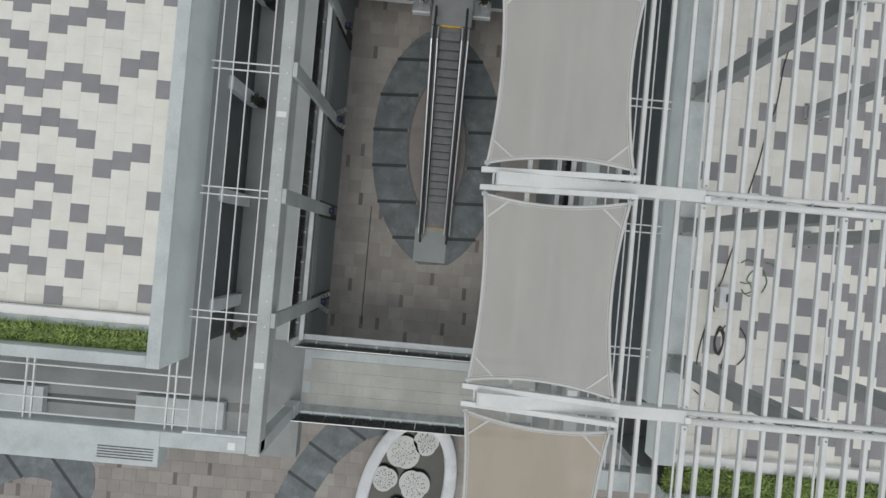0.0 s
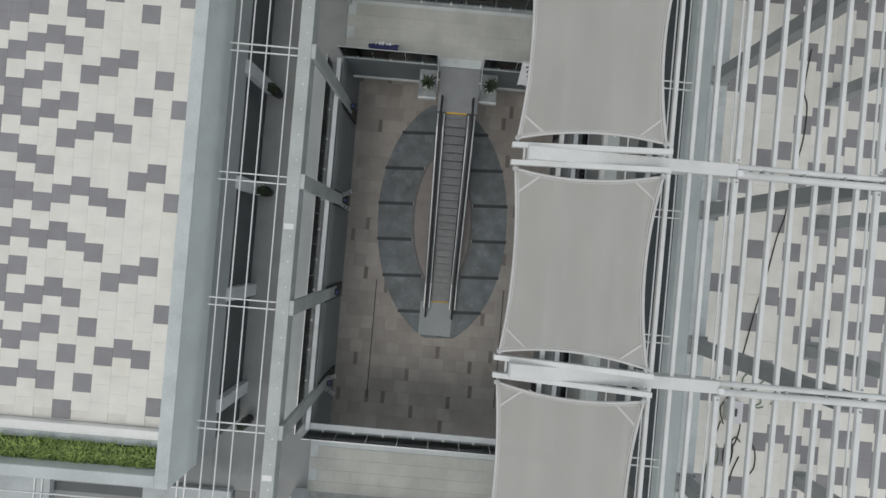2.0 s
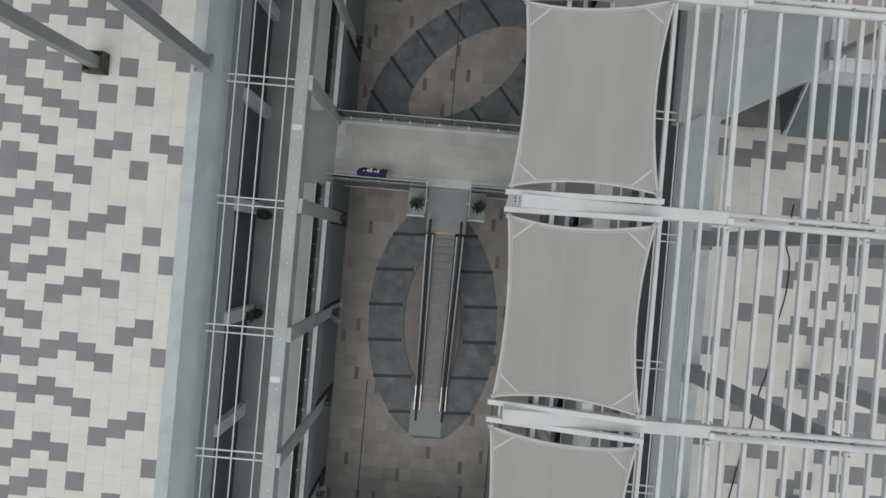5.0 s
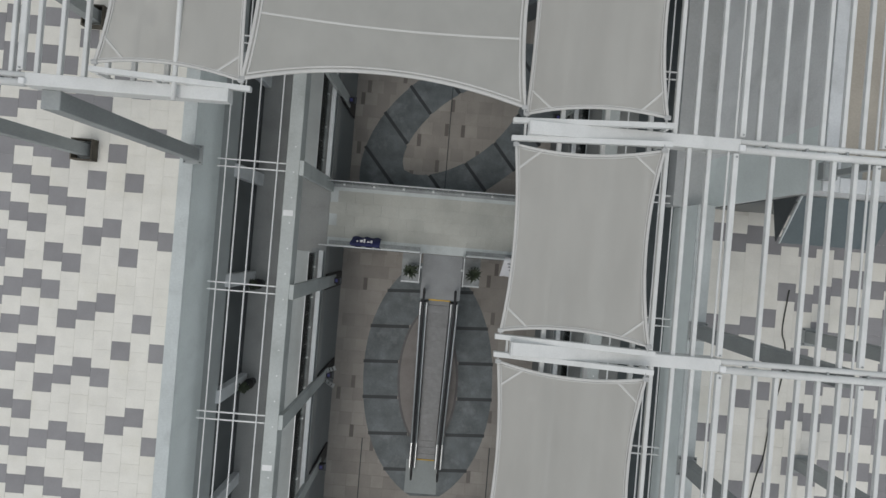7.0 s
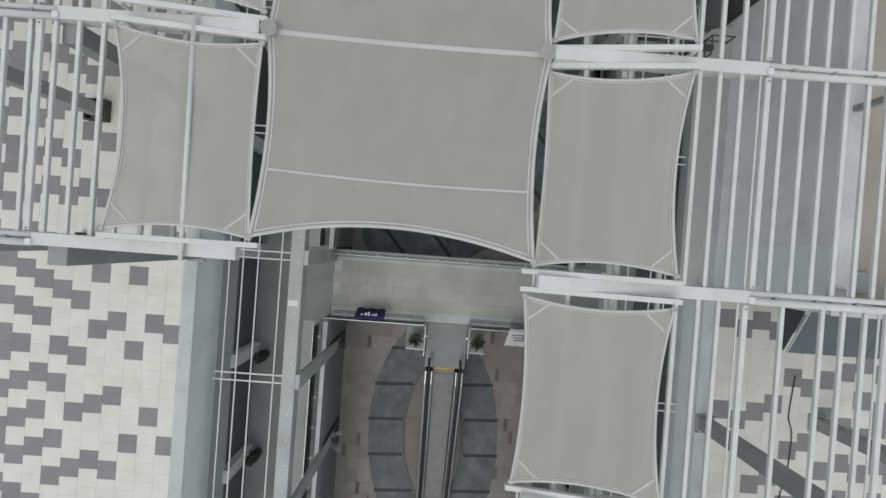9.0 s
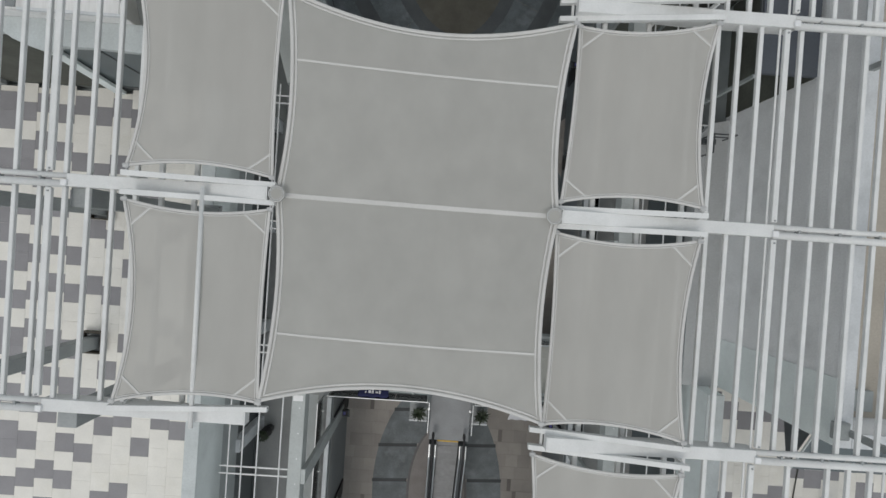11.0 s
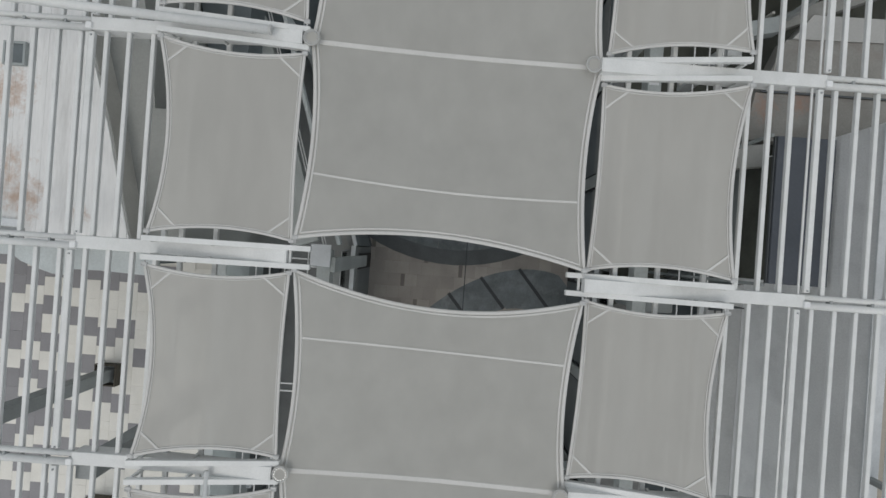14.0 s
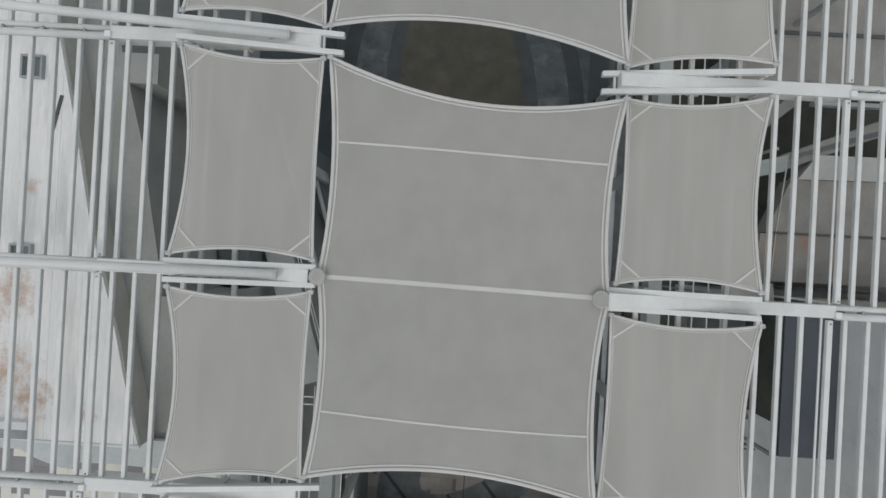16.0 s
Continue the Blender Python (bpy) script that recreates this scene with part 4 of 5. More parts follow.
def slat(x, y0, y1, z, w, thick=False):
    t = thing("pergola_slat", "thick white steel purlin of the pergola" if thick else "slim white steel slat of the pergola", "slat", "pergola slats", at=(x, y0, z))
    ln = y1 - y0
    key = (round(ln, 2), w)
    if key not in slat_mesh:
        bm = bmesh.new()
        box(bm, -w / 2, w / 2, 0, ln, -0.1, 0, bevel=0.012)
        slat_mesh[key] = mesh("bar", bm, white_steel)
    ob = part("bar", slat_mesh[key], None, t)
    ob.rotation_euler = (0, 0, rng.uniform(-0.002, 0.002))
    if thick:
        bm = bmesh.new()
        rod(bm, (-0.13, -0.04, -0.10), (-0.13, ln + 0.04, -0.10), 0.026, 8)
        part("tie_tube", bm, white_steel, t)
        for yy in (0.02, ln - 0.1):
            boxes("end_bolt", column_mat, ob, (-0.016, 0.016, yy, yy + 0.035, -0.02, 0.03))


UNDER_E, UNDER_W = [2.05, 3.1, 4.18], [-8.2, -7.4]
NEAR_E = [4.56, 5.07, 5.55]
FAR_E = {5: [7.04, 8.01, 8.48, 9.01]}
REST_E = [10.05, 10.5, 11.0, 11.5, 12.05, 12.6]
BAY_E = {5: -0.03, 6: 0.09, 7: 0.07, 8: 0.25, 9: 0.4}
WEST = [-8.65, -9.21, -9.76, -10.30, -10.88, -11.43, -12.0, -12.55, -13.1, -13.65, -14.2, -14.75, -15.3]
BAY_W = {2: 0.14, 3: 0.19, 4: 0.2, 5: 0.2}
for k, (y0, y1) in enumerate(zip(BEAMS, BEAMS[1:])):
    d = BAY_E.get(k, 0.0 if k < 10 else 0.45)
    for x in UNDER_E:
        slat(x + rng.uniform(-0.03, 0.03), y0 + 0.02, y1 - 0.02, TOP - 0.3, 0.11)
    for x in NEAR_E + FAR_E.get(k, [6.53, 7.04, 7.54, 8.05, 8.53, 9.02]) + REST_E:
        slat(x + d + rng.uniform(-0.02, 0.02), y0 + 0.02, y1 - 0.02, TOP - 0.1, 0.10)
    slat(6.12 + d, y0 + 0.2, y1 - 0.2, TOP - 0.02, 0.125, True)
    slat(9.45 + d, y0 + 0.2, y1 - 0.2, TOP - 0.02, 0.125, True)
for k, (y0, y1) in enumerate(zip(BEAMS_W, BEAMS_W[1:])):
    d = BAY_W.get(k, 0.0)
    for x in UNDER_W:
        slat(x + rng.uniform(-0.03, 0.03), y0 + 0.02, y1 - 0.02, TOP - 0.3, 0.11)
    for x in WEST:
        slat(x + d + rng.uniform(-0.02, 0.02), y0 + 0.02, y1 - 0.02, TOP - 0.1, 0.10)
    slat(-10.58 + d, y0 + 0.2, y1 - 0.2, TOP - 0.02, 0.125, True)
pole = thing("loose_pipe", "pale steel pipe laid across two pergola beams", "pipe", at=(-6.95, 17.0, TOP))
bm = bmesh.new()
rod(bm, (0.02, -0.25, 0.12), (-0.02, 5.25, 0.16), 0.055, 10)
smooth(part("pipe", bm, white_steel, pole))
# two thicker pipes climb westwards over their beams
for y in BEAMS_W[3:5]:
    pole = thing("loose_pipe", "thick pale steel pipe lying aslant along a pergola beam", "pipe", "loose pipes", at=(-6.22, y, TOP))
    bm = bmesh.new()
    rod(bm, (0, 0.02, 0.2), (-11.5, 0.04, 1.7), 0.1, 12)
    smooth(part("pipe", bm, white_steel, pole))
    bm = bmesh.new()
    rod(bm, (0.012, 0.02, 0.2), (-0.03, 0.02, 0.204), 0.112, 12)
    part("end_collar", bm, hub_mat, pole, "rusty grey collar")
    for x in (-0.5, -8.2):
        boxes("strut", white_steel, pole, (x - 0.04, x + 0.04, -0.02, 0.06, -0.05, 0.2 - 0.13 * x))


# ---- shade sails ----
def band(bm, points, w, thick=0.006):
    """A flat sewn band of half width w lying along the points."""
    rows = []
    for i, p in enumerate(points):
        d = points[min(i + 1, len(points) - 1)] - points[max(i - 1, 0)]
        side = Vector((-d.y, d.x, 0)).normalized() * w
        lift = Vector((0, 0, thick))
        rows.append([bm.verts.new(q) for q in (p - side - lift, p - side * 0.85 + lift, p + side * 0.85 + lift, p + side - lift)])
    for a, b in zip(rows, rows[1:]):
        for k in range(4):
            bm.faces.new((a[k], a[(k + 1) % 4], b[(k + 1) % 4], b[k]))
    bmesh.ops.recalc_face_normals(bm, faces=bm.faces)


def sail(name, xs, west_ys, east_ys, zfun, bows, mat, label, seams=(), straps=True, group="shade sails", turn=None):
    """A tensioned cloth with corners at xs and at the first and last of the ys on its west and east side;
    a middle y is a hub that holds the side edge. turn gives the xs of the last end where they differ.
    The edges bow inwards: west side, east side, ends."""
    t = thing(name, label, "shade sail", group, at=(xs[0], west_ys[0], zfun(0, 0)))
    base = Vector((xs[0], west_ys[0], zfun(0, 0)))
    x0, x1 = xs
    ends = xs if turn is None else turn
    parts = len(west_ys) - 1

    def along(ys, v):
        k = min(int(v * parts), parts - 1)
        return ys[k] + (ys[k + 1] - ys[k]) * (v * parts - k)

    def place(u, v):
        q = (v * parts) % 1.0
        e = 4 * q * (1 - q)
        a, b = x0 + (ends[0] - x0) * v + bows[0] * e, x1 + (ends[1] - x1) * v - bows[1] * e
        y = along(west_ys, v) * (1 - u) + along(east_ys, v) * u
        y += (bows[2] * v + bows[-1] * (1 - v)) * 4 * u * (1 - u) * (1 - 2 * v)
        return Vector((a + (b - a) * u, y, zfun(u, v))) - base
    n, m = 20, 18 * parts
    bm = bmesh.new()
    grid = [[bm.verts.new(place(i / n, j / m)) for i in range(n + 1)] for j in range(m + 1)]
    for j in range(m):
        for i in range(n):
            bm.faces.new((grid[j][i], grid[j][i + 1], grid[j + 1][i + 1], grid[j + 1][i]))
    sheet = smooth(part("cloth", bm, mat, t))
    up = Vector((0, 0, 0.012))
    rim = [place(i / n, 0) for i in range(n + 1)] + [place(1, j / m) for j in range(1, m + 1)] + [place(1 - i / n, 1) for i in range(1, n + 1)] + [place(0, 1 - j / m) for j in range(1, m + 1)]
    bm = bmesh.new()
    band(bm, [p + up for p in rim], 0.036 if straps else 0.045, 0.012)
    smooth(part("hem", bm, hem_mat, t, "pale stitched hem"))
    wide, tall = x1 - x0, along(east_ys, 1) - along(east_ys, 0)
    du, dv = (0.095 if not straps else 0.06) / wide, (0.095 if not straps else 0.06) / tall
    inner = [place(du + (1 - 2 * du) * i / n, dv) for i in range(n + 1)] + [place(1 - du, dv + (1 - 2 * dv) * j / m) for j in range(1, m + 1)]
    inner += [place(1 - du - (1 - 2 * du) * i / n, 1 - dv) for i in range(1, n + 1)] + [place(du, 1 - dv - (1 - 2 * dv) * j / m) for j in range(1, m + 1)]
    bm = bmesh.new()
    band(bm, [p + Vector((0, 0, 0.008)) for p in inner], 0.026 if not straps else 0.016)
    smooth(part("hem_stitching", bm, hem_mat, sheet, "pale raised stitching line"))
    k_skew = -0.026 if 27 < west_ys[0] < 28 else None
    for v, w, inset in seams:
        bm = bmesh.new()
        pts = []
        for i in range(n + 1):
            u = inset + (1 - 2 * inset) * i / n
            # straight across: undo the bow of the ends at this place
            shift = bows[2] * 4 * u * (1 - u)
            length = along(east_ys, 1) - along(east_ys, 0)
            across = v if k_skew is None else v + k_skew * (1 - u) * (v > 0.7)
            vv = (across * length - shift) / (length - 2 * shift)
            pts.append(place(u, vv) + Vector((0, 0, 0.006)))
        band(bm, pts, w * 1.3)
        part("seam", bm, hem_mat, sheet, "pale welded seam")
    if straps:
        for u0, v0 in ((0, 0), (1, 0), (0, 1), (1, 1)):
            du, dv = (1 if u0 == 0 else -1), (1 if v0 == 0 else -1)
            bm = bmesh.new()
            band(bm, [place(u0 + du * (0.012 + 0.168 * k / 6), v0 + dv * (0.125 - 0.118 * k / 6)) + Vector((0, 0, 0.008)) for k in range(7)], 0.028)
            part("corner_strap", bm, hem_mat, sheet)
    for u0, v0 in ((0, 0), (1, 0), (0, 1), (1, 1)):
        p = place(u0, v0)
        bm = bmesh.new()
        box(bm, p.x - 0.07, p.x + 0.07, p.y - 0.05, p.y + 0.05, p.z - 0.02, p.z + 0.035, bevel=0.012)
        fitting = part("corner_plate", bm, hub_mat, t, "galvanised corner plate")
        bm = bmesh.new()
        rod(bm, (p.x, p.y, p.z), (p.x, p.y + (-0.14 if v0 == 0 else 0.14), p.z - 0.03), 0.022, 6)
        part("shackle", bm, hub_mat, fitting)
        for k in range(5):
            a = math.pi * (k + 0.5) / 5 + (0 if v0 == 0 else math.pi)
            bm = bmesh.new()
            rod(bm, (p.x + 0.055 * math.cos(a), p.y + 0.035 * math.sin(a), p.z + 0.02), (p.x + 0.055 * math.cos(a), p.y + 0.035 * math.sin(a), p.z + 0.05), 0.013, 6)
            part("eyelet", bm, hub_mat, fitting)
    return t


GAP = 0.37
SAIL_E = {6: ((1.19, 4.25), (1.2, 4.3)), 7: ((1.26, 4.3), (1.42, 4.38)), 8: ((1.4, 4.46), (1.48, 4.58)), 9: ((1.55, 4.54), (1.6, 4.56))}
for k, (y0, y1) in enumerate(zip(BEAMS, BEAMS[1:])):
    ys = (y0 + GAP, y1 - GAP)
    tan_one = k <= 1
    lo, hi = SAIL_E.get(k, ((1.0, 4.25), (1.0, 4.25)) if k < 10 else ((1.55, 4.6), (1.6, 4.65)))
    sail("shade_sail", lo, ys, ys, lambda u, v: 17.74 + 0.6 * u - 0.10 * math.sin(math.pi * u) * math.sin(math.pi * v), (0.15 if k < 6 else 0.06, 0.24, 0.19), cloth_tan if tan_one else cloth,
         "tan shade cloth sail with folds" if tan_one else "grey mesh shade sail stretched between pergola beams", turn=hi)
for y0, y1 in zip(BEAMS_W, BEAMS_W[1:]):
    ys = (y0 + GAP, y1 - GAP)
    sail("shade_sail", (-8.56, -5.5), ys, ys, lambda u, v: 18.40 - 0.45 * u - 0.10 * math.sin(math.pi * u) * math.sin(math.pi * v), (0.3, 0.06, 0.19), cloth,
         "grey mesh shade sail stretched between pergola beams")
for k, (west_ys, east_ys) in enumerate((((17.42, 22.22, 26.9), (17.31, 22.15, 26.62)), ((27.66, 32.26, 37.32), (27.37, 32.1, 36.7)), ((38.05, 42.9, 47.7), (37.5, 42.2, 46.9)))):
    lo, hi = (((-5.48, 1.1), (-5.38, 1.28)), ((-5.42, 1.26), (-5.34, 1.5)), ((-5.38, 1.5), (-5.3, 1.6)))[k]
    sail("court_sail", lo, west_ys, east_ys, lambda u, v: 17.88 - 0.12 * math.sin(math.pi * u) + 0.08 * math.cos(2 * math.pi * v), (0.2, 0.2, 0.56, (0.5, 0.4, 0.56)[k]), cloth_big,
         "large grey membrane sail over the open court", seams=((0.165, 0.022, 0.012), (0.5, 0.045, 0.008), (0.835, 0.022, 0.012)), straps=False, group="court sails", turn=hi)


# ---- buildings north of the terraces ----
def block(name, label, outline, z0, z1, mat, category="building"):
    t = thing(name, label, category)
    bm = bmesh.new()
    prism(bm, outline, z0, z1)
    part("block" if z1 - z0 > 2 else "slab", bm, mat, t)
    return t


EDGE = [(-10.78, 27.05), (-11.28, 29.0), (-11.56, 30.15), (-11.85, 31.2), (-12.46, 33.2), (-12.97, 35.6), (-13.75, 39.0), (-15.4, 48.0), (-17.0, 62.0)]
nw = block("weathered_building", "white weathered roof block with rust stains", [(-40, 27.05)] + EDGE + [(-40, 62.0)], 0.0, 15.57, white_plaster)


def edge_y(x):
    """How far north the white roof reaches at x."""
    for (xa, ya), (xb, yb) in zip(EDGE, EDGE[1:]):
        if xb <= x <= xa:
            return ya + (yb - ya) * (x - xa) / (xb - xa)
    return 62.0 if x < EDGE[-1][0] else EDGE[0][1]


x = -10.9
rng_sheet = random.Random(31)
while x > -21:
    wide = rng_sheet.uniform(0.82, 0.98)
    xa, xb = x - wide + 0.004, x
    knots = [xb] + [ex for ex, ey in EDGE if xa < ex < xb] + [xa]
    bm = bmesh.new()
    prism(bm, [(xb, 27.06)] + [(k, max(edge_y(k) - 0.01, 27.1)) for k in knots] + [(xa, 27.06)], 15.5, 15.6 + rng_sheet.uniform(-0.002, 0.002))
    part("roof_sheet", bm, white_plaster, nw)
    x -= wide
ledge = thing("roof_ledge", "cracked white ledge along the weathered roof", "ledge")
boxes("ledge", white_coping, ledge, (-20, -13.8, 27.4, 27.62, 15.58, 15.75), (-13.7, -10.7, 27.02, 27.1, 15.55, 15.64), bevel=0.01)
boxes("gutter", gutter_mat, ledge, (-20, -13.75, 27.1, 27.38, 15.59, 15.63), label="dark open gutter")
# the east face of the white block, down to the lower strip
bm = bmesh.new()
for (xa, ya), (xb, yb) in zip(EDGE, EDGE[1:]):
    prism(bm, [(xa - 0.005, ya), (xa + 0.03, ya), (xb + 0.03, yb), (xb - 0.005, yb)], 14.8, 15.5)
part("east_face", bm, shelf_mat, nw, "stained tan-grey rendered face")
canopy = thing("roof_canopy", "pale grey thin canopy over the end of the roof terrace", "canopy")
bm = bmesh.new()
prism(bm, [(-26, 26.6), (-14.5, 26.58), (-14.25, 26.42), (-13.85, 26.27), (-13.3, 26.11), (-12.98, 26.09), (-12.85, 26.28), (-11.87, 26.3), (-10.3, 26.24), (-10.3, 27.04), (-26, 27.04)], 14.92, 15.1)
part("sheet", bm, concrete, canopy)
front = thing("terrace_end_wall", "teal glazed wall with a white raking brace at the terrace end", "wall", kind="structure")
boxes("wall", concrete_dark, front, (-26, -10.6, 26.62, 26.98, 9.0, 14.9))
boxes("glazing", awning_glass, front, (-14.2, -10.62, 26.57, 26.612, 10.5, 14.88), label="teal tinted glazing")
boxes("mullion", dark_metal, front, (-12.45, -12.38, 26.55, 26.568, 10.5, 14.88))
boxes("sill", dark_metal, front, (-14.2, -10.62, 26.55, 26.616, ROOF, 10.5))
# flat dark panel on the wall, paints the shade below the canopy
boxes("recess", yard_dark, front, (-19.0, -14.21, 26.58, 26.616, ROOF, 14.88), label="dark panel painting the shade under the canopy")
bm = bmesh.new()
box(bm, -0.2, 0.2, -0.06, 0.06, 0, 1, bevel=0.008)
for v in bm.verts:
    v.co = (v.co.x - 14.42 + 0.66 * v.co.z, v.co.y + 26.41 + 0.09 * v.co.z, ROOF + 4.75 * v.co.z)
part("brace", bm, fascia_mat, front, "white painted raking brace")
boxes("column", column_mat, front, (-19.3, -18.9, 26.4, 26.6, ROOF, 14.9), bevel=0.01, label="dark grey column")
crack = thing("roof_strap", "short dark strap lying on the white roof", "strap", at=(-13.56, 36.3, 15.6))
crack.rotation_euler = (0, 0, radians(-12))
boxes("strap", dark_metal, crack, (-0.05, 0.05, -0.5, 0.5, 0, 0.03), bevel=0.008)
for x, y in ((-14.6, 37.2), (-14.62, 31.9), (-16.4, 33.5)):
    hatch = thing("roof_vent", "small dark roof vent on the white roof", "vent", "roof vents", at=(x, y, 15.6))
    boxes("frame", concrete_dark, hatch, (0, 0.62, 0, 0.06, 0, 0.12), (0, 0.62, 0.6, 0.66, 0, 0.12), (0, 0.06, 0.06, 0.6, 0, 0.12), (0.56, 0.62, 0.06, 0.6, 0, 0.12))
    boxes("cover", slate, hatch, (0.06, 0.56, 0.06, 0.6, 0, 0.05))
strip_mat = material("grey_strip_render", (0.37, 0.38, 0.365), 0.85, var=0.12, scale=0.6, stain=(0.27, 0.275, 0.26), stain_amount=0.4)
strip = block("grey_roof_strip", "grey rendered roof strip beside the white block", [(-10.7, 27.0), (-9.8, 27.0), (-9.8, 31.2), (-10.85, 31.2), (-11.0, 32.4), (-11.65, 35.7), (-12.16, 37.5), (-11.3, 37.5), (-11.3, 38.4), (-12.4, 38.4), (-13.9, 46), (-16.0, 62), (-16.9, 62)] + [(x + 0.02, y) for x, y in reversed(EDGE)], 0.0, 14.8, strip_mat)
block("low_roof", "dark slate roof beside the gallery", [(-9.8, 31.35), (-9.8, 62), (-15.9, 62), (-13.8, 46), (-12.3, 38.5), (-11.25, 38.5), (-11.25, 37.45), (-12.05, 37.45), (-11.55, 35.7), (-10.9, 32.4), (-10.8, 31.35)], 0.0, 11.2, slate)
wall_pale = material("pale_grey_wall_paint", (0.84, 0.85, 0.855), 0.75, var=0.12, scale=0.35, stain=(0.50, 0.51, 0.51), stain_amount=0.5, stain_scale=0.4)
ne = thing("roof_building", "pale grey walled building with a tan flat roof behind the gallery", "building", at=(10, 16.4, 9.35))
boxes("roof", roof_tan, ne, (0.36, 30, 0.36, 15.6, 0, 4.75), label="weathered tan flat roof")
boxes("west_wall", wall_pale, ne, (-0.05, 0.35, 0, 15.6, 0, 6.35), label="tall pale grey rendered wall")
boxes("south_wall", wall_pale, ne, (0.354, 30, 0, 0.35, 0, 6.35), label="tall pale grey rendered wall")
boxes("coping", white_coping, ne, (-0.08, 0.38, -0.03, 15.6, 6.35, 6.42), (0.39, 30, -0.03, 0.38, 6.35, 6.42), bevel=0.01, label="pale wall coping")
# dark panel on the south wall, paints the shadow below the awning
boxes("shop_front", glass_dark, ne, (0.05, 9, -0.04, -0.004, 0.77, 4.1), label="dark glass panel painting the shade under the awning")
# flat dark sheet that paints an unlit recess onto the west wall
boxes("recess", yard_dark, ne, (-0.09, -0.054, 10.95, 15.55, 0.0, 4.62), label="dark panel painting the unlit recess under the roof panel")
# added pale panel, paints the brighter light on the wall near its corner
boxes("end_panel", fascia_mat, ne, (-0.085, -0.053, 0.0, 1.9, 0.03, 6.33), label="wall end lightened where the corner catches more light")
boxes("lower_wall", concrete_dark, ne, (-0.05, 30, 0, 15.6, -9.35, -0.004))
boxes("roof_hatch", concrete_dark, ne, (1.5, 2.3, 0.6, 1.25, 4.75, 4.95), bevel=0.02)
block("low_roof_strip", "smooth grey flat roof strip beside the pale wall", [(8.55, 16.36), (9.94, 16.36), (9.94, 27.1), (9.1, 26.9), (8.55, 26.4)], 9.4, 10.02, roof_grey)
guard = thing("corner_guard", "small dark steel guard rail at the roof corner", "rail", at=(8.6, 26.1, 10.02))
for z in (0.45, 0.9):
    boxes("rail", dark_metal, guard, (0, 0.9, 0.1, 0.14, z, z + 0.04), (0, 0.04, -0.6, 0.1, z, z + 0.04))
for x, y in ((0.02, 0.12), (0.88, 0.12), (0.02, -0.58)):
    boxes("post", dark_metal, guard, (x - 0.02, x + 0.02, y - 0.02, y + 0.02, 0, 0.94))
boxes("toe_board", dark_metal, guard, (0, 0.5, -0.1, 0.1, 0, 0.2))
awning = thing("glass_awning", "slate tinted sloping glass awning on the terrace wall", "awning", "awnings", at=(10.02, 16.36, 13.96))


part("sheet", slope(0.08, 3.05, -1.4, 0.0, 0.0, 0.8, 0.05), awning_glass, awning)
part("edge_strip", slope(0.04, 0.08, -1.42, 0.0, 0.0, 0.82, 0.06), concrete, awning, "pale grey edge strip")
part("seam", slope(2.52, 2.56, -1.4, 0.012, 0.0, 0.812, 0.05), awning_glass, awning)
bm = bmesh.new()
ends = [[bm.verts.new((x, y, z)) for y, z in ((-1.36, -0.06), (-0.004, -0.3), (-0.004, 0.74))] for x in (0.0, 0.04)]
for k in range(3):
    bm.faces.new((ends[0][k], ends[0][(k + 1) % 3], ends[1][(k + 1) % 3], ends[1][k]))
bm.faces.new(ends[0][::-1])
bm.faces.new(ends[1])
bmesh.ops.recalc_face_normals(bm, faces=bm.faces)
part("cheek", bm, dark_metal, awning, "dark side cheek")
unit = thing("roof_unit", "small dark grey equipment box on the wall top", "box", at=(9.93, 16.9, 15.77))
boxes("case", column_mat, unit, (-0.2, 0.2, -0.24, 0.24, 0, 0.22), bevel=0.015)
boxes("lid", concrete_dark, unit, (-0.17, 0.17, -0.2, 0.2, 0.22, 0.235))
awning2 = thing("glass_awning", "slate tinted flat roof panel on thin posts", "awning", "awnings")
boxes("panel", awning_slate, awning2, (8.02, 9.82, 27.3, 31.85, 14.1, 14.25), bevel=0.01)
boxes("rim", dark_metal, awning2, (7.96, 8.0, 27.3, 31.85, 14.12, 14.2))
boxes("post", concrete_dark, awning2, (7.9, 8.0, 27.2, 27.3, 4.2, 14.1), (7.9, 8.0, 31.85, 31.95, 4.2, 14.1))
sill = thing("pale_beam", "pale concrete cross beam over the dark yard", "beam", "yard beams", at=(8.35, 31.4, 10.5))
sill.rotation_euler = (0, 0, radians(8))
boxes("beam", shelf_mat, sill, (0, 1.6, 0, 0.84, 0, 0.5), bevel=0.02)
yard = block("yard_floor", "dark olive yard floor behind the gallery", [(6.6, 25.4), (9.3, 27.2), (9.3, 32.5), (24, 32.5), (24, 62), (6.6, 62)], 3.9, 5.0, yard_dark)
yard_wall = thing("yard_ledge", "grey rendered ledge at the foot of the yard", "ledge")
boxes("ledge", concrete_dark, yard_wall, (6.75, 7.9, 25.6, 26.9, 5.0, 8.6), bevel=0.02)
block("low_yard_roof", "weathered brown-grey low roof with rust stains", [(8.9, 32.55), (24, 32.55), (24, 34.32), (9.2, 34.32)], 10.5, 11.1, yard_roof_mat)
pale = block("pale_roof_panel", "grey stained roof panel beside the low roof", [(9.35, 34.36), (24, 34.36), (24, 36.62), (10.2, 36.35)], 10.5, 11.14, yard_roof_mat)
boxes("roof_edge", dark_metal, pale, (9.35, 23.9, 34.33, 34.4, 11.14, 11.17), label="thin dark roof edge")
top = block("pale_roof_edge", "paler concrete roof edge over the dark yard", [(10.4, 36.37), (24, 36.64), (24, 37.4), (11.1, 37.3)], 10.6, 11.2, pale_roof_mat)
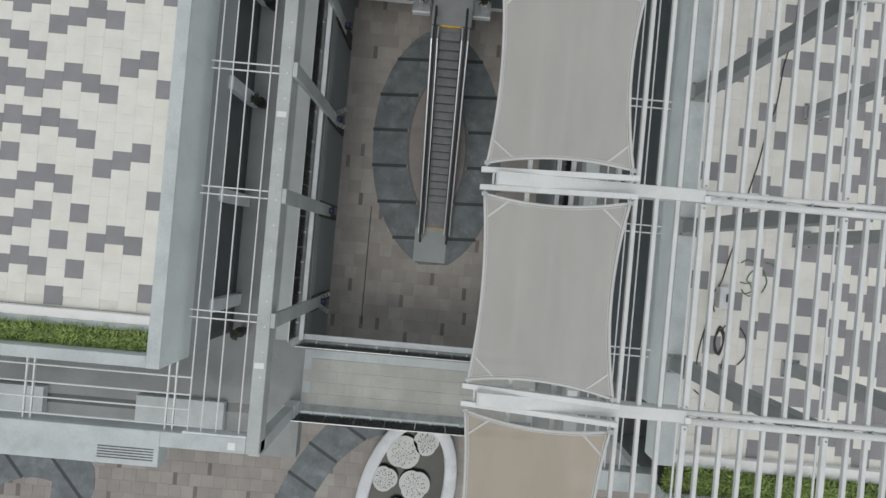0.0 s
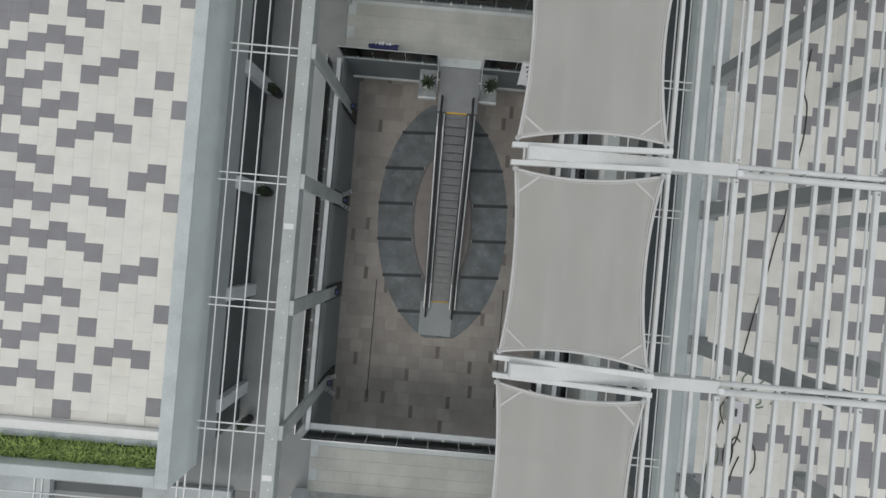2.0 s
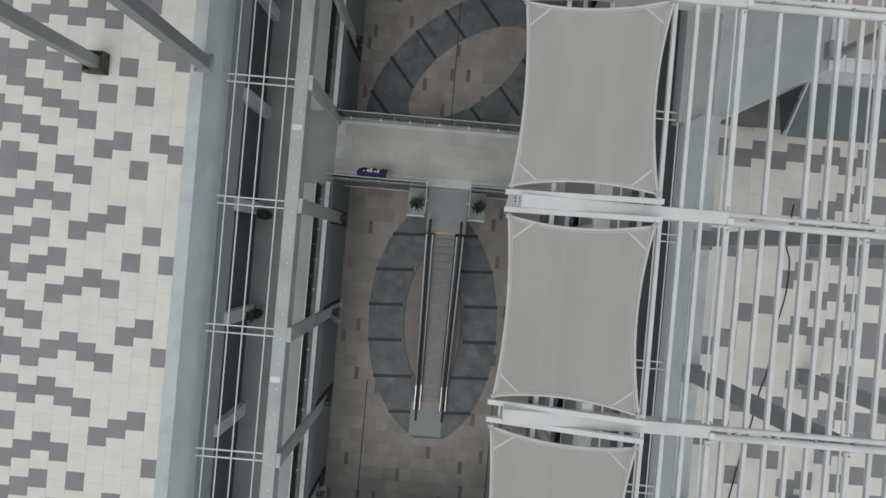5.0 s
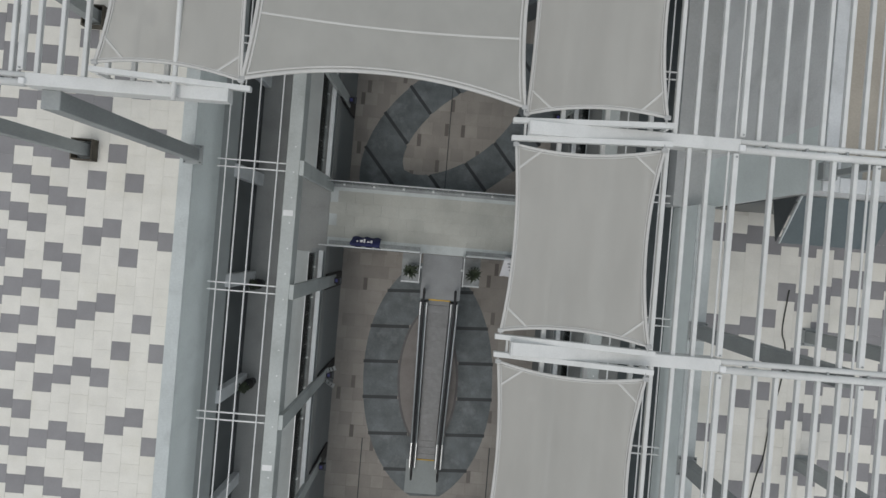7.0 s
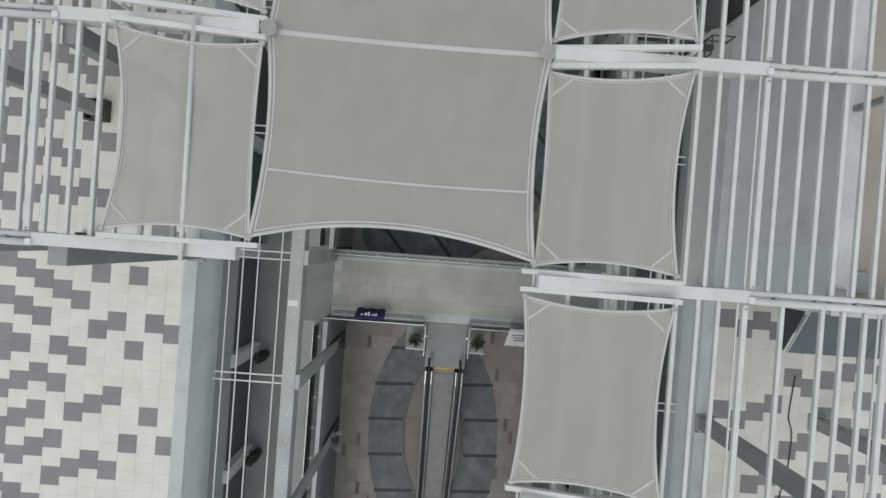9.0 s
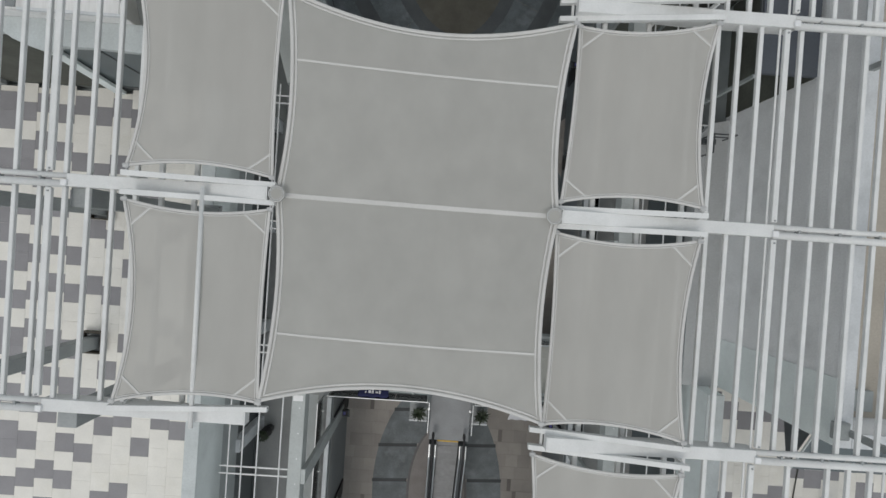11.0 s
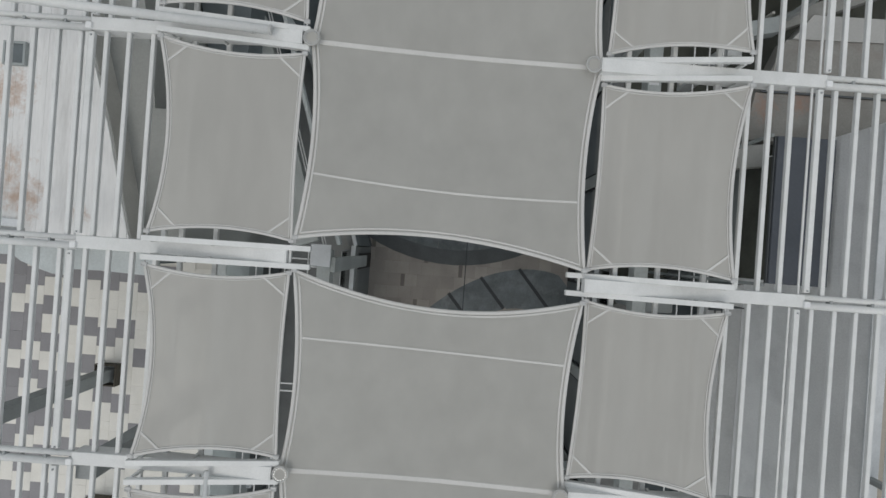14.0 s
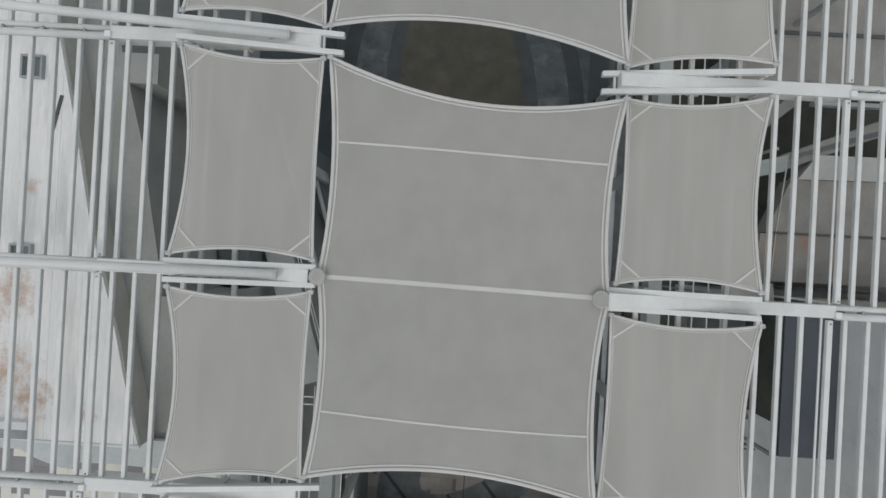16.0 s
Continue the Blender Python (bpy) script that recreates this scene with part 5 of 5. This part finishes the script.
for ax, ay, bx, by, wide in ((9.9, 36.98, 14.45, 38.85, 0.56), (8.85, 38.2, 10.9, 39.95, 0.42)):
    run = thing("pale_beam", "grimy concrete cross beam set aslant over the dark yard", "beam", "yard beams", at=(ax, ay, 10.7))
    run.rotation_euler = (0, 0, math.atan2(by - ay, bx - ax))
    boxes("beam", yard_concrete, run, (0, math.hypot(bx - ax, by - ay), -wide / 2, wide / 2, 0, 0.4), bevel=0.02)
slab = block("concrete_slab", "pale concrete slab at the end of the yard beam", [(8.75, 36.36), (10.0, 36.66), (10.1, 37.28), (8.75, 36.93)], 10.6, 11.13, concrete_dark, "slab")
sill = thing("pale_beam", "thin pale concrete sill over the dark yard", "beam", "yard beams", at=(10.95, 39.2, 10.8))
boxes("beam", concrete_dark, sill, (0, 12, 0, 0.16, 0, 0.28), bevel=0.01)
post = thing("yard_post", "thin pale post in the dark yard", "post", at=(10.0, 37.62, 5.0))
boxes("post", shelf_mat, post, (-0.05, 0.05, -0.05, 0.05, 0, 5.6))
line = thing("roof_pipe", "thin pale pipe running over the low roof", "pipe", at=(9.62, 32.65, 11.1))
bm = bmesh.new()
rod(bm, (0, 0, 0.02), (0.1, 1.55, 0.03), 0.022, 6)
rod(bm, (0.1, 1.55, 0.03), (0.32, 4.1, 0.12), 0.022, 6)
part("pipe", bm, shelf_mat, line)
far_roof = block("far_yard_roof", "brown-grey flat roof beyond the yard beams", [(8.1, 40.0), (24, 40.0), (24, 62), (8.1, 62)], 10.4, 11.0, yard_roof_mat)
boxes("roof_joint", dark_metal, far_roof, (8.1, 24, 41.8, 41.94, 11.0, 11.05), label="dark gap between roof sheets")

# ---- loose things ----
def shrub(x, y, z, seed):
    rng = random.Random(seed)
    t = thing("potted_shrub", "dark leafy shrub in a black pot beside the shop pilaster", "plant", "walkway shrubs", at=(x, y, z))
    bm = bmesh.new()
    bmesh.ops.create_cone(bm, cap_ends=True, segments=14, radius1=0.2, radius2=0.27, depth=0.5, matrix=Matrix.Translation((0, 0, 0.25)))
    part("pot", bm, rubber, t)
    bm = bmesh.new()
    rod(bm, (0, 0, 0.45), (0.02, 0.03, 1.1), 0.03, 6, 0.015)
    part("stem", bm, dark_metal, t)
    bm = bmesh.new()
    for i in range(90):
        d = Vector((rng.gauss(0, 1), rng.gauss(0, 1), rng.gauss(0, 0.8))).normalized() * rng.uniform(0.06, 0.24)
        c = Vector((0, 0, 1.05)) + d
        a = rng.uniform(0, 6.283)
        l, w = rng.uniform(0.08, 0.18), rng.uniform(0.03, 0.06)
        e = Vector((math.cos(a), math.sin(a), rng.uniform(-0.5, 0.5)))
        f = Vector((-math.sin(a), math.cos(a), rng.uniform(-0.3, 0.3)))
        bm.faces.new([bm.verts.new(p) for p in (c - e * l, c + f * w, c + e * l, c - f * w)])
    part("leaves", bm, plant_mat, t)


for i, (x, y) in enumerate(((-9.62, -5.3), (-9.6, 6.32), (-9.55, 11.36))):
    shrub(x, y, DECK, 20 + i)


lamp_glass = material("bluish_lamp_glass", (0.10, 0.10, 0.30), 0.25, var=0.1, bump=0.0)


def floodlight(x, y, z, s, arms):
    """A lamp at the foot of a gallery column; with arms, two splayed slotted brackets carry the dark housing."""
    t = thing("floodlight", "dark floodlight on splayed steel brackets at the column foot" if arms else "small dark floodlight at the column foot", "lamp", "floodlights", at=(x, y, z))
    lamp = boxes("housing", rubber, t, (min(0.0, 0.36 * s), max(0.0, 0.36 * s), -0.17, 0.17, -0.1, 0.16), bevel=0.03)
    boxes("visor", dark_metal, lamp, (min(0.3 * s, 0.42 * s), max(0.3 * s, 0.42 * s), -0.19, 0.19, 0.13, 0.16), bevel=0.006)
    boxes("lens", lamp_glass, lamp, (min(0.06 * s, 0.2 * s), max(0.06 * s, 0.2 * s), -0.08, 0.08, 0.16, 0.17), label="bluish lamp glass")
    if not arms:
        return
    for turn in (-1, 1):
        bm = bmesh.new()
        for k in range(4):
            box(bm, -0.25 + 0.2 * k, -0.11 + 0.2 * k, -0.11, 0.11, 0.0, 0.03)
        for e in (-0.11, 0.09):
            box(bm, -0.3, 0.52, e, e + 0.02, 0.0, 0.05)
        bmesh.ops.rotate(bm, verts=bm.verts, cent=(0, 0, 0), matrix=Matrix.Rotation(turn * 0.45 * s, 3, "Z") @ Matrix.Rotation(-0.25 * s, 3, "Y"))
        if s < 0:
            bmesh.ops.rotate(bm, verts=bm.verts, cent=(0, 0, 0), matrix=Matrix.Rotation(math.pi, 3, "Z"))
        bmesh.ops.translate(bm, verts=bm.verts, vec=(0.1 * s, turn * 0.3, 0.3))
        part("bracket", bm, steel, t, "slotted steel bracket")


for i, y in enumerate(BAYS[:6]):
    floodlight(-6.27, y, 2.6, 1, i in (0, 2))
for i, y in enumerate(BAYS[:9]):
    if i not in (1, 4):
        floodlight(5.43, y, 2.6, -1, i in (0, 2))

banner = thing("rail_banner", "navy cloth banner with white marks hung over the bridge rail", "banner", at=(-4.25, 13.72, DECK + 0.25))
bm = bmesh.new()
cols = 14
front_v = []
for j, (dy, z) in enumerate(((-0.07, 0.45), (-0.06, 0.8), (-0.02, 1.08), (0.10, 1.08), (0.30, 0.72), (0.42, 0.35))):
    front_v.append([bm.verts.new((-0.72 + 1.44 * i / cols + 0.02 * math.sin(j * 2 + i), dy + 0.03 * math.sin(i * 1.3 + j), z + 0.015 * math.cos(i * 1.1))) for i in range(cols + 1)])
for a, b in zip(front_v, front_v[1:]):
    for i in range(cols):
        bm.faces.new((a[i], a[i + 1], b[i + 1], b[i]))
flag = smooth(part("cloth", bm, navy, banner))
for k in range(5):
    boxes("white_mark", white_cloth, flag, (-0.42 + k * 0.17, -0.34 + k * 0.17 + 0.05 * (k % 2), 0.10 + 0.05 * (k % 2), 0.22 + 0.05 * (k % 3), 0.97 - 0.02 * k, 1.0), label="white printed mark")
def rail_sheet(x, y):
    """White printed sheet hung over the bridge rail, its lower edge blown outwards."""
    t = thing("rail_sheet", "white printed sheet with dark marks hung over the bridge rail", "banner", at=(x, y, DECK + 0.27))
    bm = bmesh.new()
    n = 12
    drop = ((0.10, 0.86), (0.03, 1.04), (-0.12, 0.98), (-0.38, 0.70), (-0.66, 0.42), (-0.86, 0.26))
    rows = [[bm.verts.new((-0.75 + 1.5 * i / n - 0.12 * j / 5, dy + 0.02 * math.sin(i * 1.7 + j), z + 0.018 * math.cos(i * 1.2 + j))) for i in range(n + 1)] for j, (dy, z) in enumerate(drop)]
    for a, b in zip(rows, rows[1:]):
        for i in range(n):
            bm.faces.new((a[i], a[i + 1], b[i + 1], b[i]))
    sheet = smooth(part("sheet", bm, white_cloth, t))
    for row, (dy, z) in enumerate(((-0.2, 0.91), (-0.36, 0.74), (-0.52, 0.58))):
        x0 = -0.6 + 0.07 * row
        for k in range(5):
            wide = (0.22, 0.1, 0.17, 0.28, 0.12)[(k + row) % 5]
            part("dark_mark", slope(x0, x0 + wide, dy - 0.03, z - 0.02, dy + 0.02, z + 0.03, 0.012), dark_metal, sheet, "dark printed bar")
            x0 += wide + 0.05


rail_sheet(3.35, 13.62)
lamp_box = thing("beam_box", "pale grey square cover box on the gallery beam", "box", at=(-6.85, 27.05, 9.98))
boxes("cover", white_coping, lamp_box, (-0.4, 0.4, -0.44, 0.44, 0.06, 0.14), bevel=0.015)
boxes("base", concrete_dark, lamp_box, (-0.34, 0.34, -0.38, 0.38, 0, 0.06))


# white planter with perforated pads south of the bridge
def big_planter():
    t = thing("court_planter", "white boat-shaped planter with dark water and pale perforated pads", "planter", at=(-0.75, -15.2, 0))
    n = 48
    rot = Matrix.Rotation(radians(-12), 3, "Z")

    def oval(a, b, k, z):
        q = 2 * math.pi * k / n
        return rot @ Vector((a * math.copysign(abs(math.cos(q)) ** 0.9, math.cos(q)), b * math.sin(q), z))
    bm = bmesh.new()
    rows = [[bm.verts.new(oval(a, b, k, z)) for k in range(n)] for a, b, z in ((2.75, 4.9, 0), (2.85, 5.0, 0.62), (2.80, 4.95, 0.7), (2.2, 4.3, 0.7), (2.12, 4.2, 0.6), (2.1, 4.2, 0.25))]
    for a, b in zip(rows, rows[1:]):
        for k in range(n):
            bm.faces.new((a[k], a[(k + 1) % n], b[(k + 1) % n], b[k]))
    smooth(part("rim", bm, white_coping, t))
    bm = bmesh.new()
    bm.faces.new([bm.verts.new(oval(2.12, 4.22, k, 0.3)) for k in range(n)])
    part("water", bm, material("dark_planter_bed", (0.03, 0.035, 0.028), 0.35, var=0.3), t)
    rng = random.Random(9)
    for cx, cy, r, lobes in ((-0.3, 2.6, 1.02, 3), (1.0, 3.3, 0.78, 3), (-1.3, 0.95, 0.78, 3), (0.5, 0.7, 0.95, 3), (-0.3, -0.9, 0.8, 5), (0.9, -2.0, 0.7, 4)):
        pad = bmesh.new()
        m, ph = 60, rng.uniform(0, 6)
        edge = []
        for k in range(m):
            q = 2 * math.pi * k / m
            edge.append(r * (0.82 + 0.18 * abs(math.cos(lobes * (q + ph) / 2)) ** 0.5))
        pts = [(cx + e * math.cos(2 * math.pi * k / m), cy + e * math.sin(2 * math.pi * k / m)) for k, e in enumerate(edge)]
        prism(pad, pts, 0.5, 0.56)
        p = part("pad", pad, pot_mat, t, "pale perforated pad")
        holes = bmesh.new()
        for k in range(64):
            a, d = 2.39996 * k + rng.uniform(-0.2, 0.2), r * 0.76 * math.sqrt((k + 0.5) / 64)
            bmesh.ops.create_circle(holes, cap_ends=True, segments=7, radius=rng.uniform(0.022, 0.042), matrix=Matrix.Translation((cx + d * math.cos(a), cy + d * math.sin(a), 0.564)))
        tagged(part("holes", holes, rubber, p), kind="stuff")


big_planter()


# cables and a bucket on the east terrace
def cable(points, r, mat, label):
    t = thing("cable", label, "cable", "roof cables", at=(points[0][0], points[0][1], ROOF))
    p0 = points[0]
    bm = bmesh.new()
    line = []
    for i in range(len(points) - 1):
        p, q = points[max(i - 1, 0)], points[i]
        a, b = points[i + 1], points[min(i + 2, len(points) - 1)]
        for k in range(8):
            f = k / 8
            line.append(tuple(0.5 * (2 * q[c] + (a[c] - p[c]) * f + (2 * p[c] - 5 * q[c] + 4 * a[c] - b[c]) * f * f + (3 * q[c] - p[c] - 3 * a[c] + b[c]) * f ** 3) - p0[c] for c in (0, 1)) + (r,))
    tube(bm, line, r, 6)
    smooth(part("cable", bm, mat, t))


dark_label, hose_label = "dark cable trailing over the terrace tiles", "green hose lying in loops on the terrace tiles"
for points in ([(13.4, 13.4), (13.25, 11.8), (13.42, 11.1), (13.38, 9.8), (13.08, 8.3), (13.0, 7.5), (12.9, 6.6), (12.67, 5.8), (12.4, 4.3), (12.09, 3.0), (11.73, 1.07), (11.54, 0.26), (11.34, -0.55), (11.02, -1.12), (11.2, -1.8)],
               [(11.07, -1.64), (10.87, -2.41), (10.71, -3.21), (10.67, -4.01), (10.95, -4.55), (10.93, -5.12), (10.98, -5.68)],
               [(11.78, -1.3), (11.86, -1.87), (11.68, -2.56), (11.56, -2.46), (11.72, -2.24), (11.94, -2.43)],
               [(12.26, -2.28), (12.53, -2.71), (12.55, -3.39), (12.24, -3.82)],
               [(11.92, -2.99), (11.7, -3.58), (11.63, -4.04)],
               [(10.64, -4.92), (10.93, -5.16), (11.1, -5.44), (11.01, -5.74)]):
    cable(points, 0.024, cable_mat, dark_label)
coil = []
for k in range(40):
    a, f = k * 0.55, 1 - 0.008 * k
    coil.append((11.47 + 0.19 * f * math.cos(a) + 0.015 * math.sin(k * 1.7), -2.9 + 0.6 * f * math.sin(a) + 0.02 * math.cos(k * 2.3)))
cable(coil, 0.022, cable_mat, "dark cable coiled on the terrace tiles")
cable([(10.91, -2.4), (10.84, -2.86), (11.06, -3.34), (11.09, -2.84), (10.93, -2.5)], 0.02, hose_mat, hose_label)
for points in ([(12.08, 0.3), (12.36, 0.44), (12.68, 0.3), (12.68, 0.15), (12.46, -0.12), (12.36, -0.37), (12.49, -0.5), (12.6, -0.78), (12.32, -0.92), (12.17, -0.75)],
               [(13.07, 0.39), (13.32, 0.35), (13.48, 0.13)], [(12.98, 0.09), (13.16, -0.39), (12.98, -0.86)],
               [(11.95, 0.3), (11.82, 0.12), (11.82, -0.15), (11.91, -0.32)], [(12.1, -0.48), (12.44, -0.5), (12.73, -0.38)], [(12.25, -0.88), (12.49, -1.0), (12.73, -0.93)]):
    cable(points, 0.024, hose_mat, hose_label)
crate = thing("tool_box", "white plastic box with lid on the terrace tiles", "box", at=(11.4, -1.14, ROOF))
boxes("body", pot_mat, crate, (-0.26, 0.26, -0.42, 0.42, 0, 0.36), bevel=0.04)
lid = boxes("lid", white_cloth, crate, (-0.28, 0.28, -0.44, 0.44, 0.36, 0.41), bevel=0.02)
boxes("handle", dark_metal, lid, (-0.04, 0.04, -0.15, 0.15, 0.41, 0.45), bevel=0.01)

# kerbs on the south walkway
setting("kerb_walkway", concrete, "low concrete upstand on the front walkway", (-14.6, -10.15, -11.2, -8.97, DECK, DECK + 0.3), (-40, -19.3, -11.2, -8.97, DECK, DECK + 0.3), category="kerb")
setting("wet_channel", glass_dark, "dark wet channel on the front walkway", (-19.3, -14.6, -9.8, -9.35, DECK + 0.004, DECK + 0.012), (-10.15, -9.0, -9.5, -9.05, DECK + 0.004, DECK + 0.012), category="channel")

terrace("west", -1, W_ORIGIN, range(-36, -13), -10.55, -3.85, 26.4, -26.0, (-16.5, -10.6, -4, 26.7), 1)
terrace("east", 1, (10.485 - 14 * 0.708, -0.164), range(13, 34), 9.58, -7.45, 16.35, 24.0, (9.6, 15.5, -7, 16.6), 1, 0.708, 0.7275)
court_paving()


# put the origin of each long fixed thing at the middle of its foot
bpy.context.view_layer.update()
for t in [o for o in scene.objects if o.type == "EMPTY" and o.parent is None and o.location.length < 1e-6]:
    kids = [o for o in t.children]
    corners = [k.matrix_world @ Vector(c) for k in kids if k.type == "MESH" for c in k.bound_box]
    if not corners:
        continue
    foot = Vector(((min(c.x for c in corners) + max(c.x for c in corners)) / 2, (min(c.y for c in corners) + max(c.y for c in corners)) / 2, min(c.z for c in corners)))
    t.location = foot
    for k in kids:
        k.location = k.location - foot
